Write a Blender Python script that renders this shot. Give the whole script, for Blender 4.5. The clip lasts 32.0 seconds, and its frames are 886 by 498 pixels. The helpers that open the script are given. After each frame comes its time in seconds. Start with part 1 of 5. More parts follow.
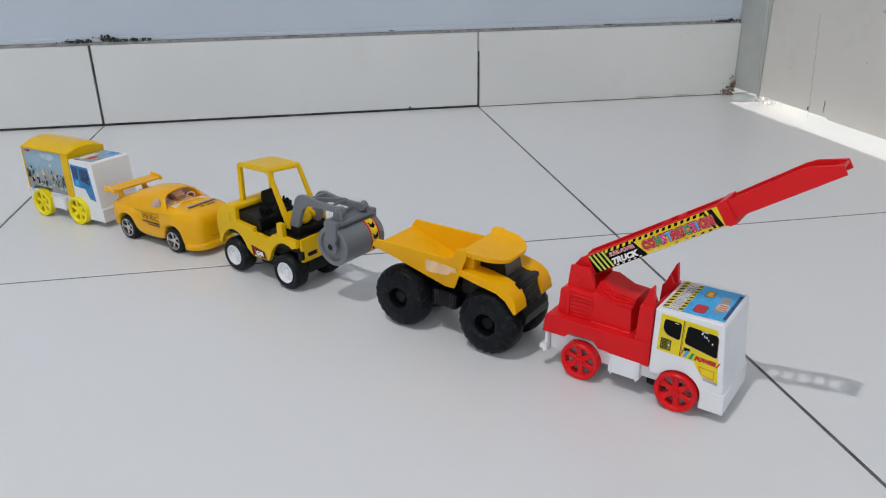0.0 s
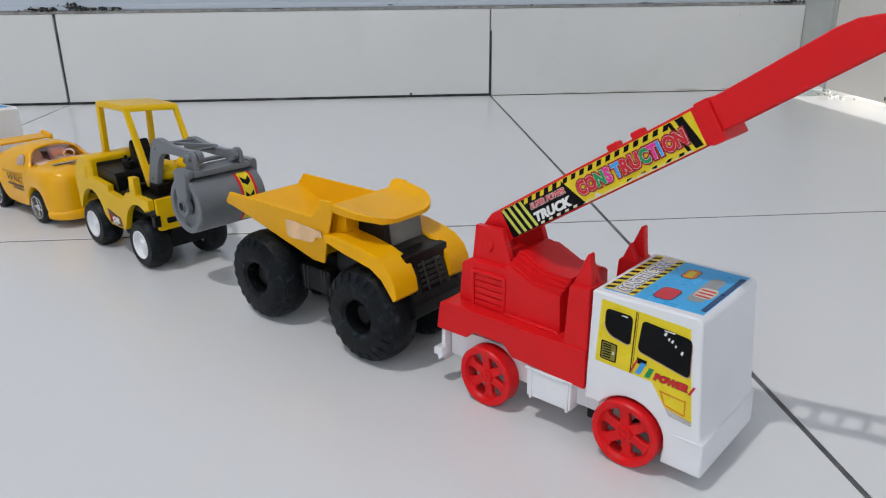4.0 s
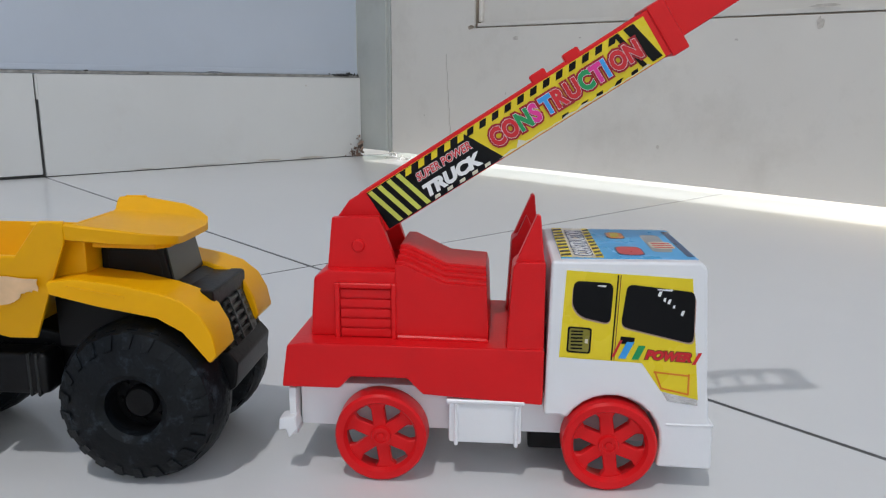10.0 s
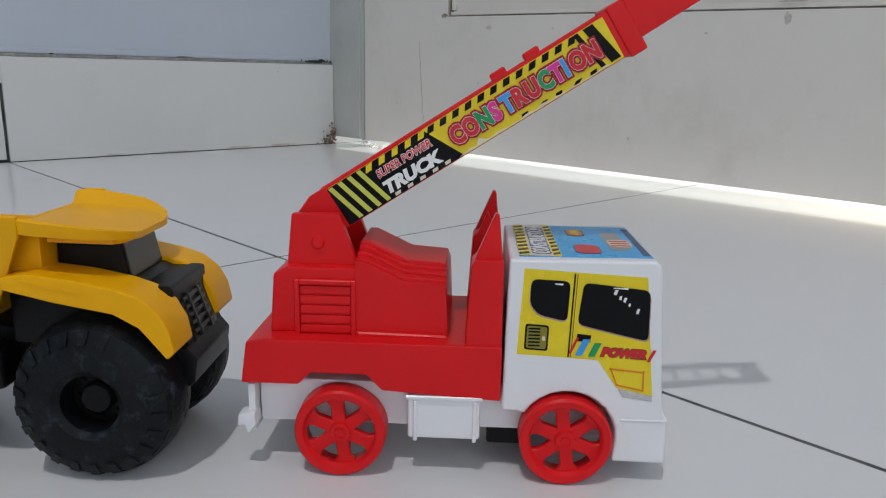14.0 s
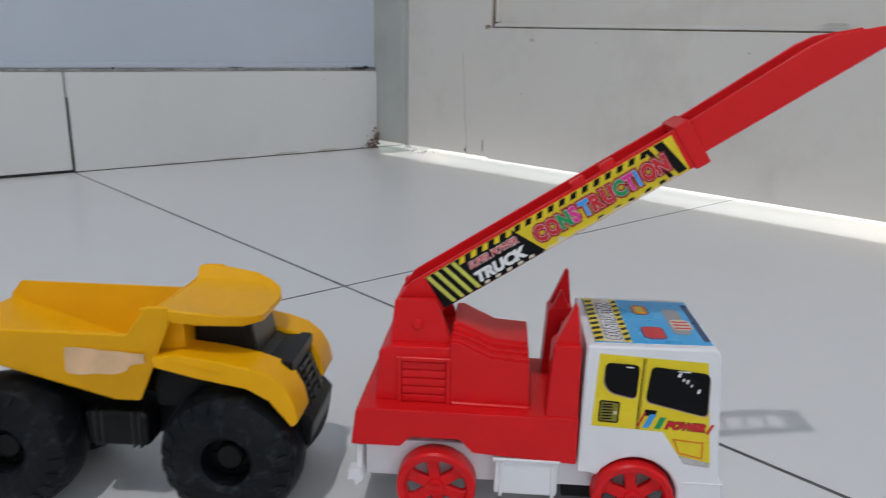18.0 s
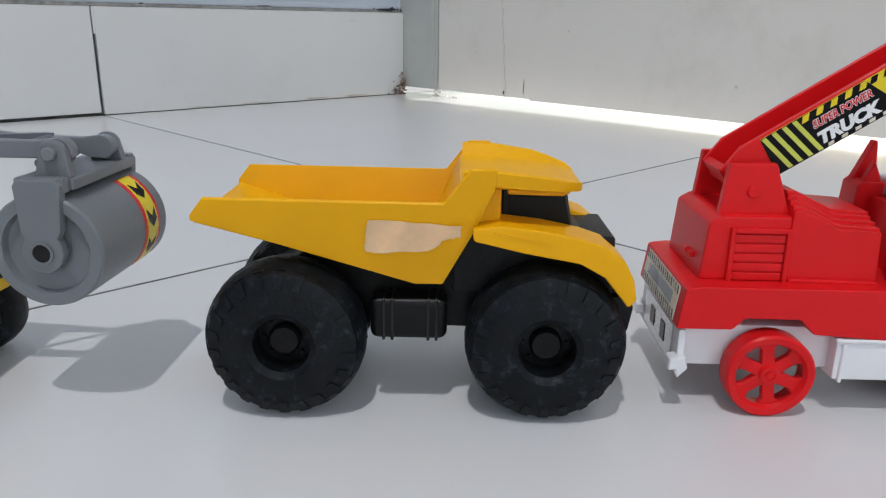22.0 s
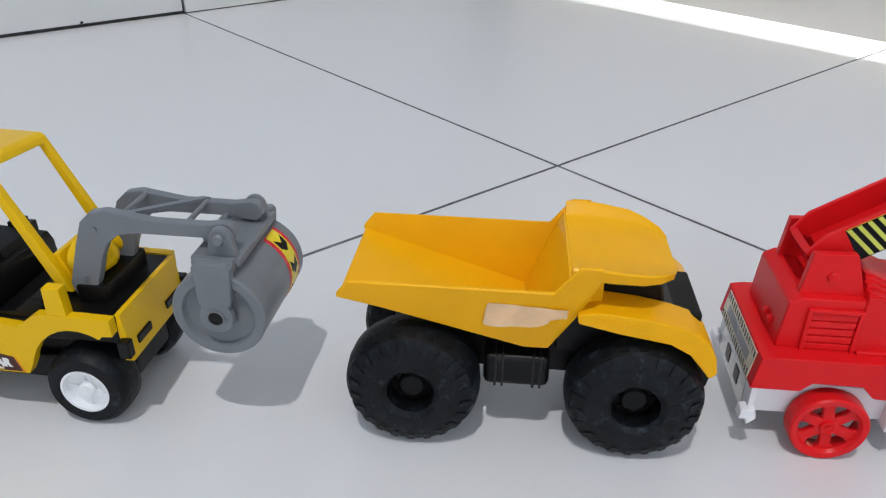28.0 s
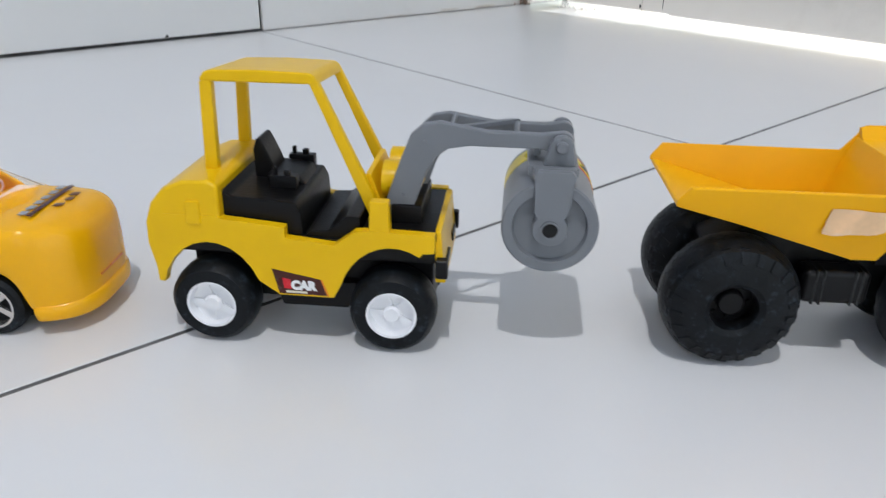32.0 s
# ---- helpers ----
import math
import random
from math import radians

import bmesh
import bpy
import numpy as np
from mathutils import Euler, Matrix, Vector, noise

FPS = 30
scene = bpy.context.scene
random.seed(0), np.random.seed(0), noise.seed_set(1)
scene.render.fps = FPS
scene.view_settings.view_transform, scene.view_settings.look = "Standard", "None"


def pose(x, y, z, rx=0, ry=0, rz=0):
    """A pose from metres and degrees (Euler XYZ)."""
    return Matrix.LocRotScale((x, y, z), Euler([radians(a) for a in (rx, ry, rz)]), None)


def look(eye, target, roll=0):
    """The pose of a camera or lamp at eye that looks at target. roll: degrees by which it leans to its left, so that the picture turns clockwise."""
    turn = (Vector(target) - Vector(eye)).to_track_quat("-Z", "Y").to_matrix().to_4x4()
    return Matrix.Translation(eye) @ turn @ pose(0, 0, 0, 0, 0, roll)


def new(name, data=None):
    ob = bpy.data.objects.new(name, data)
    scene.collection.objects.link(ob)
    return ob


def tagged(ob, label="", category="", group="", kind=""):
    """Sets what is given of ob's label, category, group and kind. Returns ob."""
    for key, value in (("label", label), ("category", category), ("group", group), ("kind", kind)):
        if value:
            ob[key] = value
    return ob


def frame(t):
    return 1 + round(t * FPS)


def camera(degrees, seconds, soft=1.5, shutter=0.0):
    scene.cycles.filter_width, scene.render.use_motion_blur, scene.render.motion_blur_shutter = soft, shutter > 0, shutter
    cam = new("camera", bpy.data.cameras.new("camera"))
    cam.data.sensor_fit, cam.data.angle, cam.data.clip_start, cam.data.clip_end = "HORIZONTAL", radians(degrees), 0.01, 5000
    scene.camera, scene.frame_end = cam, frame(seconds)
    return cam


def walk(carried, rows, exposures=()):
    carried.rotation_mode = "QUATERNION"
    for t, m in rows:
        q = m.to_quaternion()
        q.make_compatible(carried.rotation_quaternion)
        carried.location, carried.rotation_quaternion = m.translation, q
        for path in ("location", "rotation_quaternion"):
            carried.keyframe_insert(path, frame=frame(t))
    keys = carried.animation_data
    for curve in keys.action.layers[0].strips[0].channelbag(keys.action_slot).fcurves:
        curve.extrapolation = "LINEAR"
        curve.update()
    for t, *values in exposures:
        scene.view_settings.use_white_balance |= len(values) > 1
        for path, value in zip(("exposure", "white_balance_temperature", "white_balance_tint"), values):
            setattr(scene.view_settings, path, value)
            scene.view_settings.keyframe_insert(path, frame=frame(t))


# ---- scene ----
cam = camera(61.3, 32.0, soft=1.15, shutter=0.4)
PATH = [
    (0, (-0.279, -0.631, 0.267), (0.038, 1.187, -0.505), -0.8),
    (0.5, (-0.269, -0.615, 0.256), (0.054, 1.204, -0.508), 0.1),
    (1, (-0.252, -0.603, 0.247), (0.064, 1.214, -0.527), 0.4),
    (1.5, (-0.23, -0.592, 0.238), (0.032, 1.236, -0.531), -0.2),
    (2, (-0.214, -0.582, 0.229), (-0.015, 1.259, -0.528), -0.2),
    (2.5, (-0.191, -0.567, 0.216), (-0.081, 1.286, -0.527), 0.0),
    (3, (-0.168, -0.557, 0.203), (-0.092, 1.3, -0.536), -0.8),
    (3.5, (-0.155, -0.527, 0.179), (-0.055, 1.344, -0.52), -0.8),
    (5.5, (-0.202, -0.475, 0.16), (0.34, 1.33, -0.51), 0.5),
    (6, (-0.208, -0.456, 0.152), (0.551, 1.293, -0.453), 0.6),
    (6.5, (-0.22, -0.437, 0.141), (0.675, 1.255, -0.438), 2.1),
    (7, (-0.223, -0.428, 0.131), (0.796, 1.208, -0.401), -0.0),
    (7.5, (-0.234, -0.419, 0.116), (0.863, 1.171, -0.4), -0.1),
    (8, (-0.2355, -0.41, 0.1075), (0.928, 1.1435, -0.3725), 0.1),
    (8.5, (-0.237, -0.394, 0.108), (1.025, 1.083, -0.365), 0.1),
    (9, (-0.236, -0.391, 0.107), (1.05, 1.061, -0.381), 0.3),
    (9.5, (-0.237, -0.391, 0.108), (1.054, 1.072, -0.333), 0.1),
    (10, (-0.238, -0.392, 0.109), (1.06, 1.07, -0.315), 0.3),
    (10.5, (-0.238, -0.394, 0.111), (1.069, 1.074, -0.257), 0.6),
    (11, (-0.238, -0.397, 0.113), (1.085, 1.072, -0.193), 1.2),
    (11.5, (-0.24, -0.4, 0.117), (1.103, 1.062, -0.133), 1.7),
    (12, (-0.24, -0.405, 0.123), (1.127, 1.042, -0.076), 2.3),
    (12.5, (-0.24, -0.403, 0.121), (1.123, 1.04, -0.124), 2.3),
    (13, (-0.238, -0.401, 0.118), (1.12, 1.028, -0.222), 1.7),
    (13.5, (-0.236, -0.396, 0.114), (1.116, 1.014, -0.315), 1.2),
    (14, (-0.235, -0.395, 0.112), (1.107, 1.016, -0.345), 1.1),
    (14.5, (-0.235, -0.396, 0.111), (1.107, 1.016, -0.342), 0.8),
    (16.5, (-0.234, -0.396, 0.111), (1.109, 1.018, -0.333), 0.1),
    (17, (-0.236, -0.395, 0.122), (1.117, 1.0, -0.349), -1.6),
    (17.5, (-0.25, -0.403, 0.142), (1.086, 1.006, -0.338), -0.6),
    (18, (-0.264, -0.399, 0.15), (1.013, 1.055, -0.355), 0.9),
    (18.5, (-0.283, -0.399, 0.151), (0.764, 1.207, -0.415), 2.4),
    (19, (-0.29, -0.393, 0.158), (0.688, 1.251, -0.423), 2.8),
    (19.5, (-0.291, -0.394, 0.157), (0.68, 1.257, -0.416), 3.7),
    (20, (-0.298, -0.384, 0.154), (0.692, 1.258, -0.416), 3.7),
    (20.5, (-0.302, -0.353, 0.149), (0.744, 1.252, -0.423), 2.6),
    (21, (-0.316, -0.324, 0.134), (0.833, 1.202, -0.458), 1.9),
    (21.5, (-0.324, -0.311, 0.122), (0.933, 1.134, -0.454), 2.0),
    (22, (-0.33, -0.311, 0.111), (1.006, 1.058, -0.472), 0.8),
    (22.5, (-0.334, -0.316, 0.11), (1.048, 1.04, -0.391), 0.6),
    (23, (-0.337, -0.317, 0.11), (1.041, 1.047, -0.38), 0.4),
    (23.5, (-0.341, -0.325, 0.111), (1.012, 1.064, -0.379), 0.3),
    (24, (-0.341, -0.326, 0.112), (1.01, 1.067, -0.37), 0.1),
    (24.5, (-0.341, -0.327, 0.113), (1.011, 1.071, -0.354), -0.0),
    (26.5, (-0.333, -0.31, 0.146), (0.956, 1.083, -0.486), -0.4),
    (27, (-0.329, -0.3, 0.161), (0.923, 1.058, -0.607), -0.4),
    (27.5, (-0.339, -0.298, 0.171), (0.835, 1.039, -0.742), -0.3),
    (28, (-0.345, -0.3, 0.188), (0.771, 1.046, -0.783), 0.3),
    (28.5, (-0.337, -0.298, 0.191), (0.787, 1.038, -0.784), 0.0),
    (29, (-0.331, -0.302, 0.186), (0.786, 1.038, -0.792), -0.7),
    (29.5, (-0.341, -0.304, 0.188), (0.761, 1.052, -0.784), -1.2),
    (30, (-0.369, -0.296, 0.187), (0.722, 1.069, -0.787), -0.5),
    (30.5, (-0.39, -0.281, 0.185), (0.716, 1.074, -0.785), -0.6),
    (31, (-0.416, -0.263, 0.176), (0.705, 1.073, -0.803), 0.8),
    (31.5, (-0.424, -0.253, 0.162), (0.705, 1.071, -0.823), 0.2),
    (32, (-0.446, -0.241, 0.146), (0.754, 1.118, -0.7), 0.9),
]
walk(cam, [(t, look(eye, target, roll)) for t, eye, target, roll in PATH],
     [(t, 1.46 + e, 6480 - 150 * min(t, 9) / 9 - 90 * max(0, t - 27) / 5, 11) for t, e in ((0, -0.1), (3, -0.1), (6, -0.02), (9, -0.14), (10.5, -0.2), (12, -0.31), (13, -0.33), (14, -0.39), (16.5, -0.36), (17, -0.34), (18, -0.34), (19, -0.18), (20, -0.1), (23, -0.04), (24.5, -0.05), (26.5, -0.30), (27, -0.25), (28, 0.08), (30, 0.12), (32, 0.16))])

# ---- world, sun, lamps ----
world = bpy.data.worlds.new("world")
scene.world = world
world.use_nodes = True
wn = world.node_tree.nodes
sky = wn.new("ShaderNodeTexSky")
sky.sky_type, sky.sun_disc = "NISHITA", False
sky.sun_elevation, sky.sun_rotation = radians(9.9), radians(97)
world.node_tree.links.new(sky.outputs[0], wn["Background"].inputs[0])
wn["Background"].inputs[1].default_value = 0.08


def lamp(name, kind, power, colour, m, size=None):
    data = bpy.data.lights.new(name, kind)
    data.energy, data.color = power, colour
    if kind == "AREA":
        data.shape, data.size, data.size_y = "RECTANGLE", size[0], size[1]
    ob = new(name, data)
    ob.matrix_world = m
    return ob


# the sun stands outside, beyond the door
sun = lamp("sun", "SUN", 5.0, (1, 0.975, 0.94), look((3.0, -0.25, 0.53), (0, 0.1, 0)))
sun.data.angle = radians(0.5)
# unseen fill lamp added across the room's open front, and the lamp at the ceiling
lamp("front_fill", "AREA", 7.2, (1.0, 0.985, 0.975), look((-0.6, -2.55, 1.35), (-0.6, 0, 1.2)), (3.2, 2.3))
lamp("ceiling_lamp_light", "AREA", 10.4, (1.0, 0.985, 0.965), look((-0.99, -0.73, 2.60), (-0.99, -0.73, 0)), (0.05, 0.05))


# ---- materials ----
def material(name, colour, rough=0.4, metal=0.0, vary=0.06, grain=60.0, bump=0.0, bump_scale=400.0, spec=0.5, coat=0.0,
             dirt=None, dirt_amount=0.0, dirt_scale=12.0, random_shift=0.0, rough_vary=0.08):
    m = bpy.data.materials.new(name)
    m.use_nodes = True
    t = m.node_tree
    n, link = t.nodes, t.links.new
    b = n["Principled BSDF"]
    b.inputs["Roughness"].default_value, b.inputs["Metallic"].default_value = rough, metal
    b.inputs["Specular IOR Level"].default_value, b.inputs["Coat Weight"].default_value = spec, coat
    co = n.new("ShaderNodeTexCoord")
    na = n.new("ShaderNodeTexNoise")
    na.inputs["Scale"].default_value, na.inputs["Detail"].default_value = grain, 5
    link(co.outputs["Object"], na.inputs["Vector"])
    ramp = n.new("ShaderNodeMapRange")
    ramp.inputs["From Min"].default_value, ramp.inputs["From Max"].default_value = 0.3, 0.7
    ramp.inputs["To Min"].default_value, ramp.inputs["To Max"].default_value = 1 - vary, 1 + vary
    link(na.outputs["Fac"], ramp.inputs["Value"])
    hsv = n.new("ShaderNodeHueSaturation")
    hsv.inputs["Color"].default_value = (*colour, 1)
    out = ramp.outputs[0]
    if random_shift:
        info = n.new("ShaderNodeObjectInfo")
        rr = n.new("ShaderNodeMapRange")
        rr.inputs["To Min"].default_value, rr.inputs["To Max"].default_value = 1 - random_shift, 1 + random_shift
        link(info.outputs["Random"], rr.inputs["Value"])
        mul = n.new("ShaderNodeMath")
        mul.operation = "MULTIPLY"
        link(out, mul.inputs[0])
        link(rr.outputs[0], mul.inputs[1])
        out = mul.outputs[0]
    link(out, hsv.inputs["Value"])
    col = hsv.outputs[0]
    if dirt:
        nd = n.new("ShaderNodeTexNoise")
        nd.inputs["Scale"].default_value, nd.inputs["Detail"].default_value, nd.inputs["Roughness"].default_value = dirt_scale, 8, 0.7
        link(co.outputs["Object"], nd.inputs["Vector"])
        rd = n.new("ShaderNodeMapRange")
        rd.inputs["From Min"].default_value, rd.inputs["From Max"].default_value = 0.55, 0.75
        rd.inputs["To Min"].default_value, rd.inputs["To Max"].default_value = 0, dirt_amount
        link(nd.outputs["Fac"], rd.inputs["Value"])
        mix = n.new("ShaderNodeMixRGB")
        mix.inputs["Color2"].default_value = (*dirt, 1)
        link(rd.outputs[0], mix.inputs["Fac"])
        link(col, mix.inputs["Color1"])
        col = mix.outputs[0]
    link(col, b.inputs["Base Color"])
    rv = n.new("ShaderNodeMapRange")
    rv.inputs["To Min"].default_value, rv.inputs["To Max"].default_value = max(rough - rough_vary, 0.02), min(rough + rough_vary, 1)
    nr = n.new("ShaderNodeTexNoise")
    nr.inputs["Scale"].default_value, nr.inputs["Detail"].default_value = grain * 0.37, 6
    link(co.outputs["Object"], nr.inputs["Vector"])
    link(nr.outputs["Fac"], rv.inputs["Value"])
    link(rv.outputs[0], b.inputs["Roughness"])
    if bump:
        nb = n.new("ShaderNodeTexNoise")
        nb.inputs["Scale"].default_value, nb.inputs["Detail"].default_value = bump_scale, 4
        link(co.outputs["Object"], nb.inputs["Vector"])
        bp = n.new("ShaderNodeBump")
        bp.inputs["Strength"].default_value, bp.inputs["Distance"].default_value = bump, 0.001
        link(nb.outputs["Fac"], bp.inputs["Height"])
        link(bp.outputs[0], b.inputs["Normal"])
    return m


TILE = material("white_ceramic_tile", (0.70, 0.70, 0.70), 0.24, vary=0.02, grain=3, bump=0.05, bump_scale=9, dirt=(0.5, 0.49, 0.46), dirt_amount=0.10, dirt_scale=6, random_shift=0.012, rough_vary=0.05)
SKIRT = material("white_skirting_tile", (0.66, 0.66, 0.65), 0.34, vary=0.03, grain=5, bump=0.02, bump_scale=14, dirt=(0.42, 0.40, 0.36), dirt_amount=0.14, dirt_scale=9, random_shift=0.015)
GROUT = material("dark_grout", (0.10, 0.10, 0.10), 0.9, vary=0.5, grain=60, bump=0.5, bump_scale=500, dirt=(0.42, 0.42, 0.42), dirt_amount=0.8, dirt_scale=14)
WALLPAINT = material("pale_blue_wall_paint", (0.50, 0.545, 0.62), 0.85, vary=0.03, grain=6, bump=0.15, bump_scale=60, dirt=(0.44, 0.46, 0.50), dirt_amount=0.25, dirt_scale=5, spec=0.12)
WHITEPAINT = material("white_ceiling_paint", (0.78, 0.78, 0.77), 0.8, vary=0.02, grain=5)
DOORPAINT = material("cream_door_paint", (0.70, 0.665, 0.61), 0.42, vary=0.04, grain=5, bump=0.12, bump_scale=80, dirt=(0.46, 0.42, 0.36), dirt_amount=0.36, dirt_scale=7)
JAMBPAINT = material("grey_green_jamb_paint", (0.46, 0.475, 0.445), 0.5, vary=0.07, grain=14, bump=0.15, bump_scale=90, dirt=(0.24, 0.23, 0.2), dirt_amount=0.3, dirt_scale=11)
MORTAR = material("broken_mortar", (0.30, 0.29, 0.28), 0.95, vary=0.35, grain=140, bump=1.0, bump_scale=300)
RUSTDIRT = material("brown_corner_dirt", (0.26, 0.18, 0.14), 0.95, vary=0.5, grain=160, bump=1.0, bump_scale=400)
DARKDIRT = material("black_dirt", (0.03, 0.03, 0.03), 0.9, vary=0.4, grain=120, bump=1.0, bump_scale=400)
EARTH = material("outside_ground", (0.42, 0.40, 0.36), 0.95, vary=0.2, grain=4, bump=0.5, bump_scale=40)

RED = material("red_plastic", (0.69, 0.010, 0.013), 0.34, spec=0.22, vary=0.05, grain=45, bump=0.06, bump_scale=700)
WHITE = material("white_plastic", (0.80, 0.80, 0.82), 0.30, vary=0.02, grain=40, bump=0.05, bump_scale=700)
ORANGE = material("orange_yellow_plastic", (0.86, 0.42, 0.0005), 0.36, spec=0.22, vary=0.04, grain=40, bump=0.06, bump_scale=700)
YELLOW = material("yellow_plastic", (0.77, 0.465, 0.001), 0.32, spec=0.25, vary=0.04, grain=40, bump=0.06, bump_scale=700)
LEMON = material("lemon_yellow_plastic", (0.84, 0.68, 0.004), 0.32, spec=0.35, vary=0.04, grain=40, bump=0.06, bump_scale=700)
CARPAINT = material("orange_car_plastic", (0.84, 0.415, 0.001), 0.24, spec=0.35, vary=0.03, grain=40, bump=0.04, bump_scale=700)
BLACK = material("black_plastic", (0.0045, 0.0045, 0.005), 0.36, spec=0.2, vary=0.2, grain=60, bump=0.1, bump_scale=800)
RUBBER = material("scuffed_black_tyre", (0.0038, 0.0052, 0.0070), 0.46, spec=0.2, vary=0.3, grain=120, bump=0.25, bump_scale=500, dirt=(0.05, 0.068, 0.085), dirt_amount=0.75, dirt_scale=240)
DARKGREY = material("dark_grey_plastic", (0.017, 0.018, 0.018), 0.36, spec=0.35, vary=0.15, grain=60, bump=0.1, bump_scale=800)
CABGREY = material("smoky_grey_plastic", (0.022, 0.024, 0.019), 0.32, vary=0.1, grain=60)
GREY = material("grey_plastic", (0.165, 0.175, 0.19), 0.34, spec=0.35, vary=0.05, grain=50, bump=0.06, bump_scale=700)
HOLE_SHADE = material("hole_shade", (0.004, 0.004, 0.004), 0.9)
SEATPINK = material("translucent_pink_plastic", (0.80, 0.60, 0.48), 0.22, vary=0.12, grain=80)
SMOKEPINK = material("clear_pinkish_pane", (0.50, 0.34, 0.24), 0.10, vary=0.35, grain=140, spec=0.6)
CHROME = material("silver_foil", (0.62, 0.60, 0.58), 0.22, metal=0.9, vary=0.12, grain=200, bump=0.4, bump_scale=300)
STAIN = material("brown_grey_stain", (0.52, 0.48, 0.43), 0.8, vary=0.2, grain=200)
GROOVEBROWN = material("brown_groove", (0.30, 0.24, 0.18), 0.9, vary=0.4, grain=60, bump=0.4, bump_scale=300, dirt=(0.55, 0.50, 0.44), dirt_amount=0.9, dirt_scale=40)
PATCH = material("torn_label_paper", (0.80, 0.52, 0.29), 0.6, vary=0.16, grain=120, dirt=(0.82, 0.68, 0.57), dirt_amount=1.0, dirt_scale=45)


def ink(name, colour, rough=0.28, spec=0.3):
    return material(name, colour, rough, vary=0.03, grain=150, spec=spec)


I_YELLOW, I_BLACK, I_WHITE = ink("print_yellow", (0.80, 0.62, 0.02)), ink("print_black", (0.005, 0.005, 0.006), 0.18, 0.12), ink("print_white", (0.82, 0.82, 0.82))
I_RED, I_GREEN, I_PINK, I_BLUE = ink("print_red", (0.62, 0.02, 0.03)), ink("print_green", (0.02, 0.30, 0.10)), ink("print_pink", (0.75, 0.04, 0.30)), ink("print_blue", (0.05, 0.33, 0.75))
I_SKY, I_CITY, I_GREY, I_NAVY = ink("print_sky_blue", (0.05, 0.40, 0.78)), ink("print_city_beige", (0.42, 0.37, 0.30)), ink("print_grey", (0.30, 0.31, 0.32)), ink("print_navy", (0.02, 0.06, 0.16))
I_LIME, I_ORANGE, I_MAROON, I_CREAM = ink("print_lime", (0.60, 0.62, 0.10)), ink("print_orange", (0.72, 0.22, 0.02)), ink("print_maroon", (0.06, 0.015, 0.012)), ink("print_cream", (0.70, 0.64, 0.50))
I_OLIVE = ink("print_olive", (0.24, 0.21, 0.03))
I_CRIMSON = ink("print_crimson", (0.36, 0.010, 0.02))
I_SKYPALE, I_TREE = ink("print_pale_sky", (0.42, 0.55, 0.64)), ink("print_tree_green", (0.05, 0.075, 0.04))
I_DEEPBLUE = ink("print_deep_blue", (0.03, 0.20, 0.46))
I_ROSE = ink("print_rose_grey", (0.42, 0.27, 0.22))
I_BROWN = ink("print_brown", (0.16, 0.06, 0.01))
I_HAZE = ink("print_haze", (0.24, 0.35, 0.43))

# a faded street photograph: sky over a broken line of pale buildings and dark trees, in toy metres
CITYPHOTO = material("printed_city_photo", (0.25, 0.36, 0.44), 0.28, vary=0.25, grain=60, dirt=(0.10, 0.09, 0.06), dirt_amount=0.9, dirt_scale=130, spec=0.3)
cn, cl = CITYPHOTO.node_tree.nodes, CITYPHOTO.node_tree.links
c_at, c_split, c_band, c_ramp, c_mix = cn.new("ShaderNodeTexCoord"), cn.new("ShaderNodeSeparateXYZ"), cn.new("ShaderNodeTexNoise"), cn.new("ShaderNodeMapRange"), cn.new("ShaderNodeMixRGB")
c_band.inputs["Scale"].default_value, c_band.inputs["Detail"].default_value = 90, 6
c_add = cn.new("ShaderNodeMath")
c_add.operation = "MULTIPLY_ADD"
c_add.inputs[1].default_value = 0.020
c_ramp.inputs["From Min"].default_value, c_ramp.inputs["From Max"].default_value = 0.052, 0.066
cl.new(c_at.outputs["Object"], c_split.inputs[0])
cl.new(c_at.outputs["Object"], c_band.inputs["Vector"])
cl.new(c_band.outputs["Fac"], c_add.inputs[0])
cl.new(c_split.outputs["Z"], c_add.inputs[2])
cl.new(c_add.outputs[0], c_ramp.inputs["Value"])
c_mix.inputs["Color2"].default_value = (0.30, 0.44, 0.54, 1)
c_base = cn["Principled BSDF"].inputs["Base Color"]
cl.new(c_base.links[0].from_socket, c_mix.inputs["Color1"])
cl.new(c_ramp.outputs[0], c_mix.inputs["Fac"])
cl.new(c_mix.outputs[0], c_base)

GLASS = bpy.data.materials.new("clear_plastic_pane")
GLASS.use_nodes = True
gb = GLASS.node_tree.nodes["Principled BSDF"]
gb.inputs["Transmission Weight"].default_value, gb.inputs["Roughness"].default_value, gb.inputs["IOR"].default_value = 1.0, 0.03, 1.15
gb.inputs["Base Color"].default_value = (0.95, 0.93, 0.9, 1)


# ---- mesh helpers: toys are written in millimetres, x ahead, y to their left ----
def finish(bm, bevel=0.0, segments=2, smooth=True):
    bmesh.ops.recalc_face_normals(bm, faces=bm.faces)
    if bevel:
        edges = [e for e in bm.edges if len(e.link_faces) == 2 and e.calc_face_angle(0) > radians(28)]
        bmesh.ops.bevel(bm, geom=edges, offset=bevel, segments=segments, profile=0.5, affect="EDGES", clamp_overlap=True)
    for f in bm.faces:
        f.smooth = smooth
    if smooth:
        for e in bm.edges:
            if len(e.link_faces) == 2 and e.calc_face_angle(0) > radians(34):
                e.smooth = False
    return bm


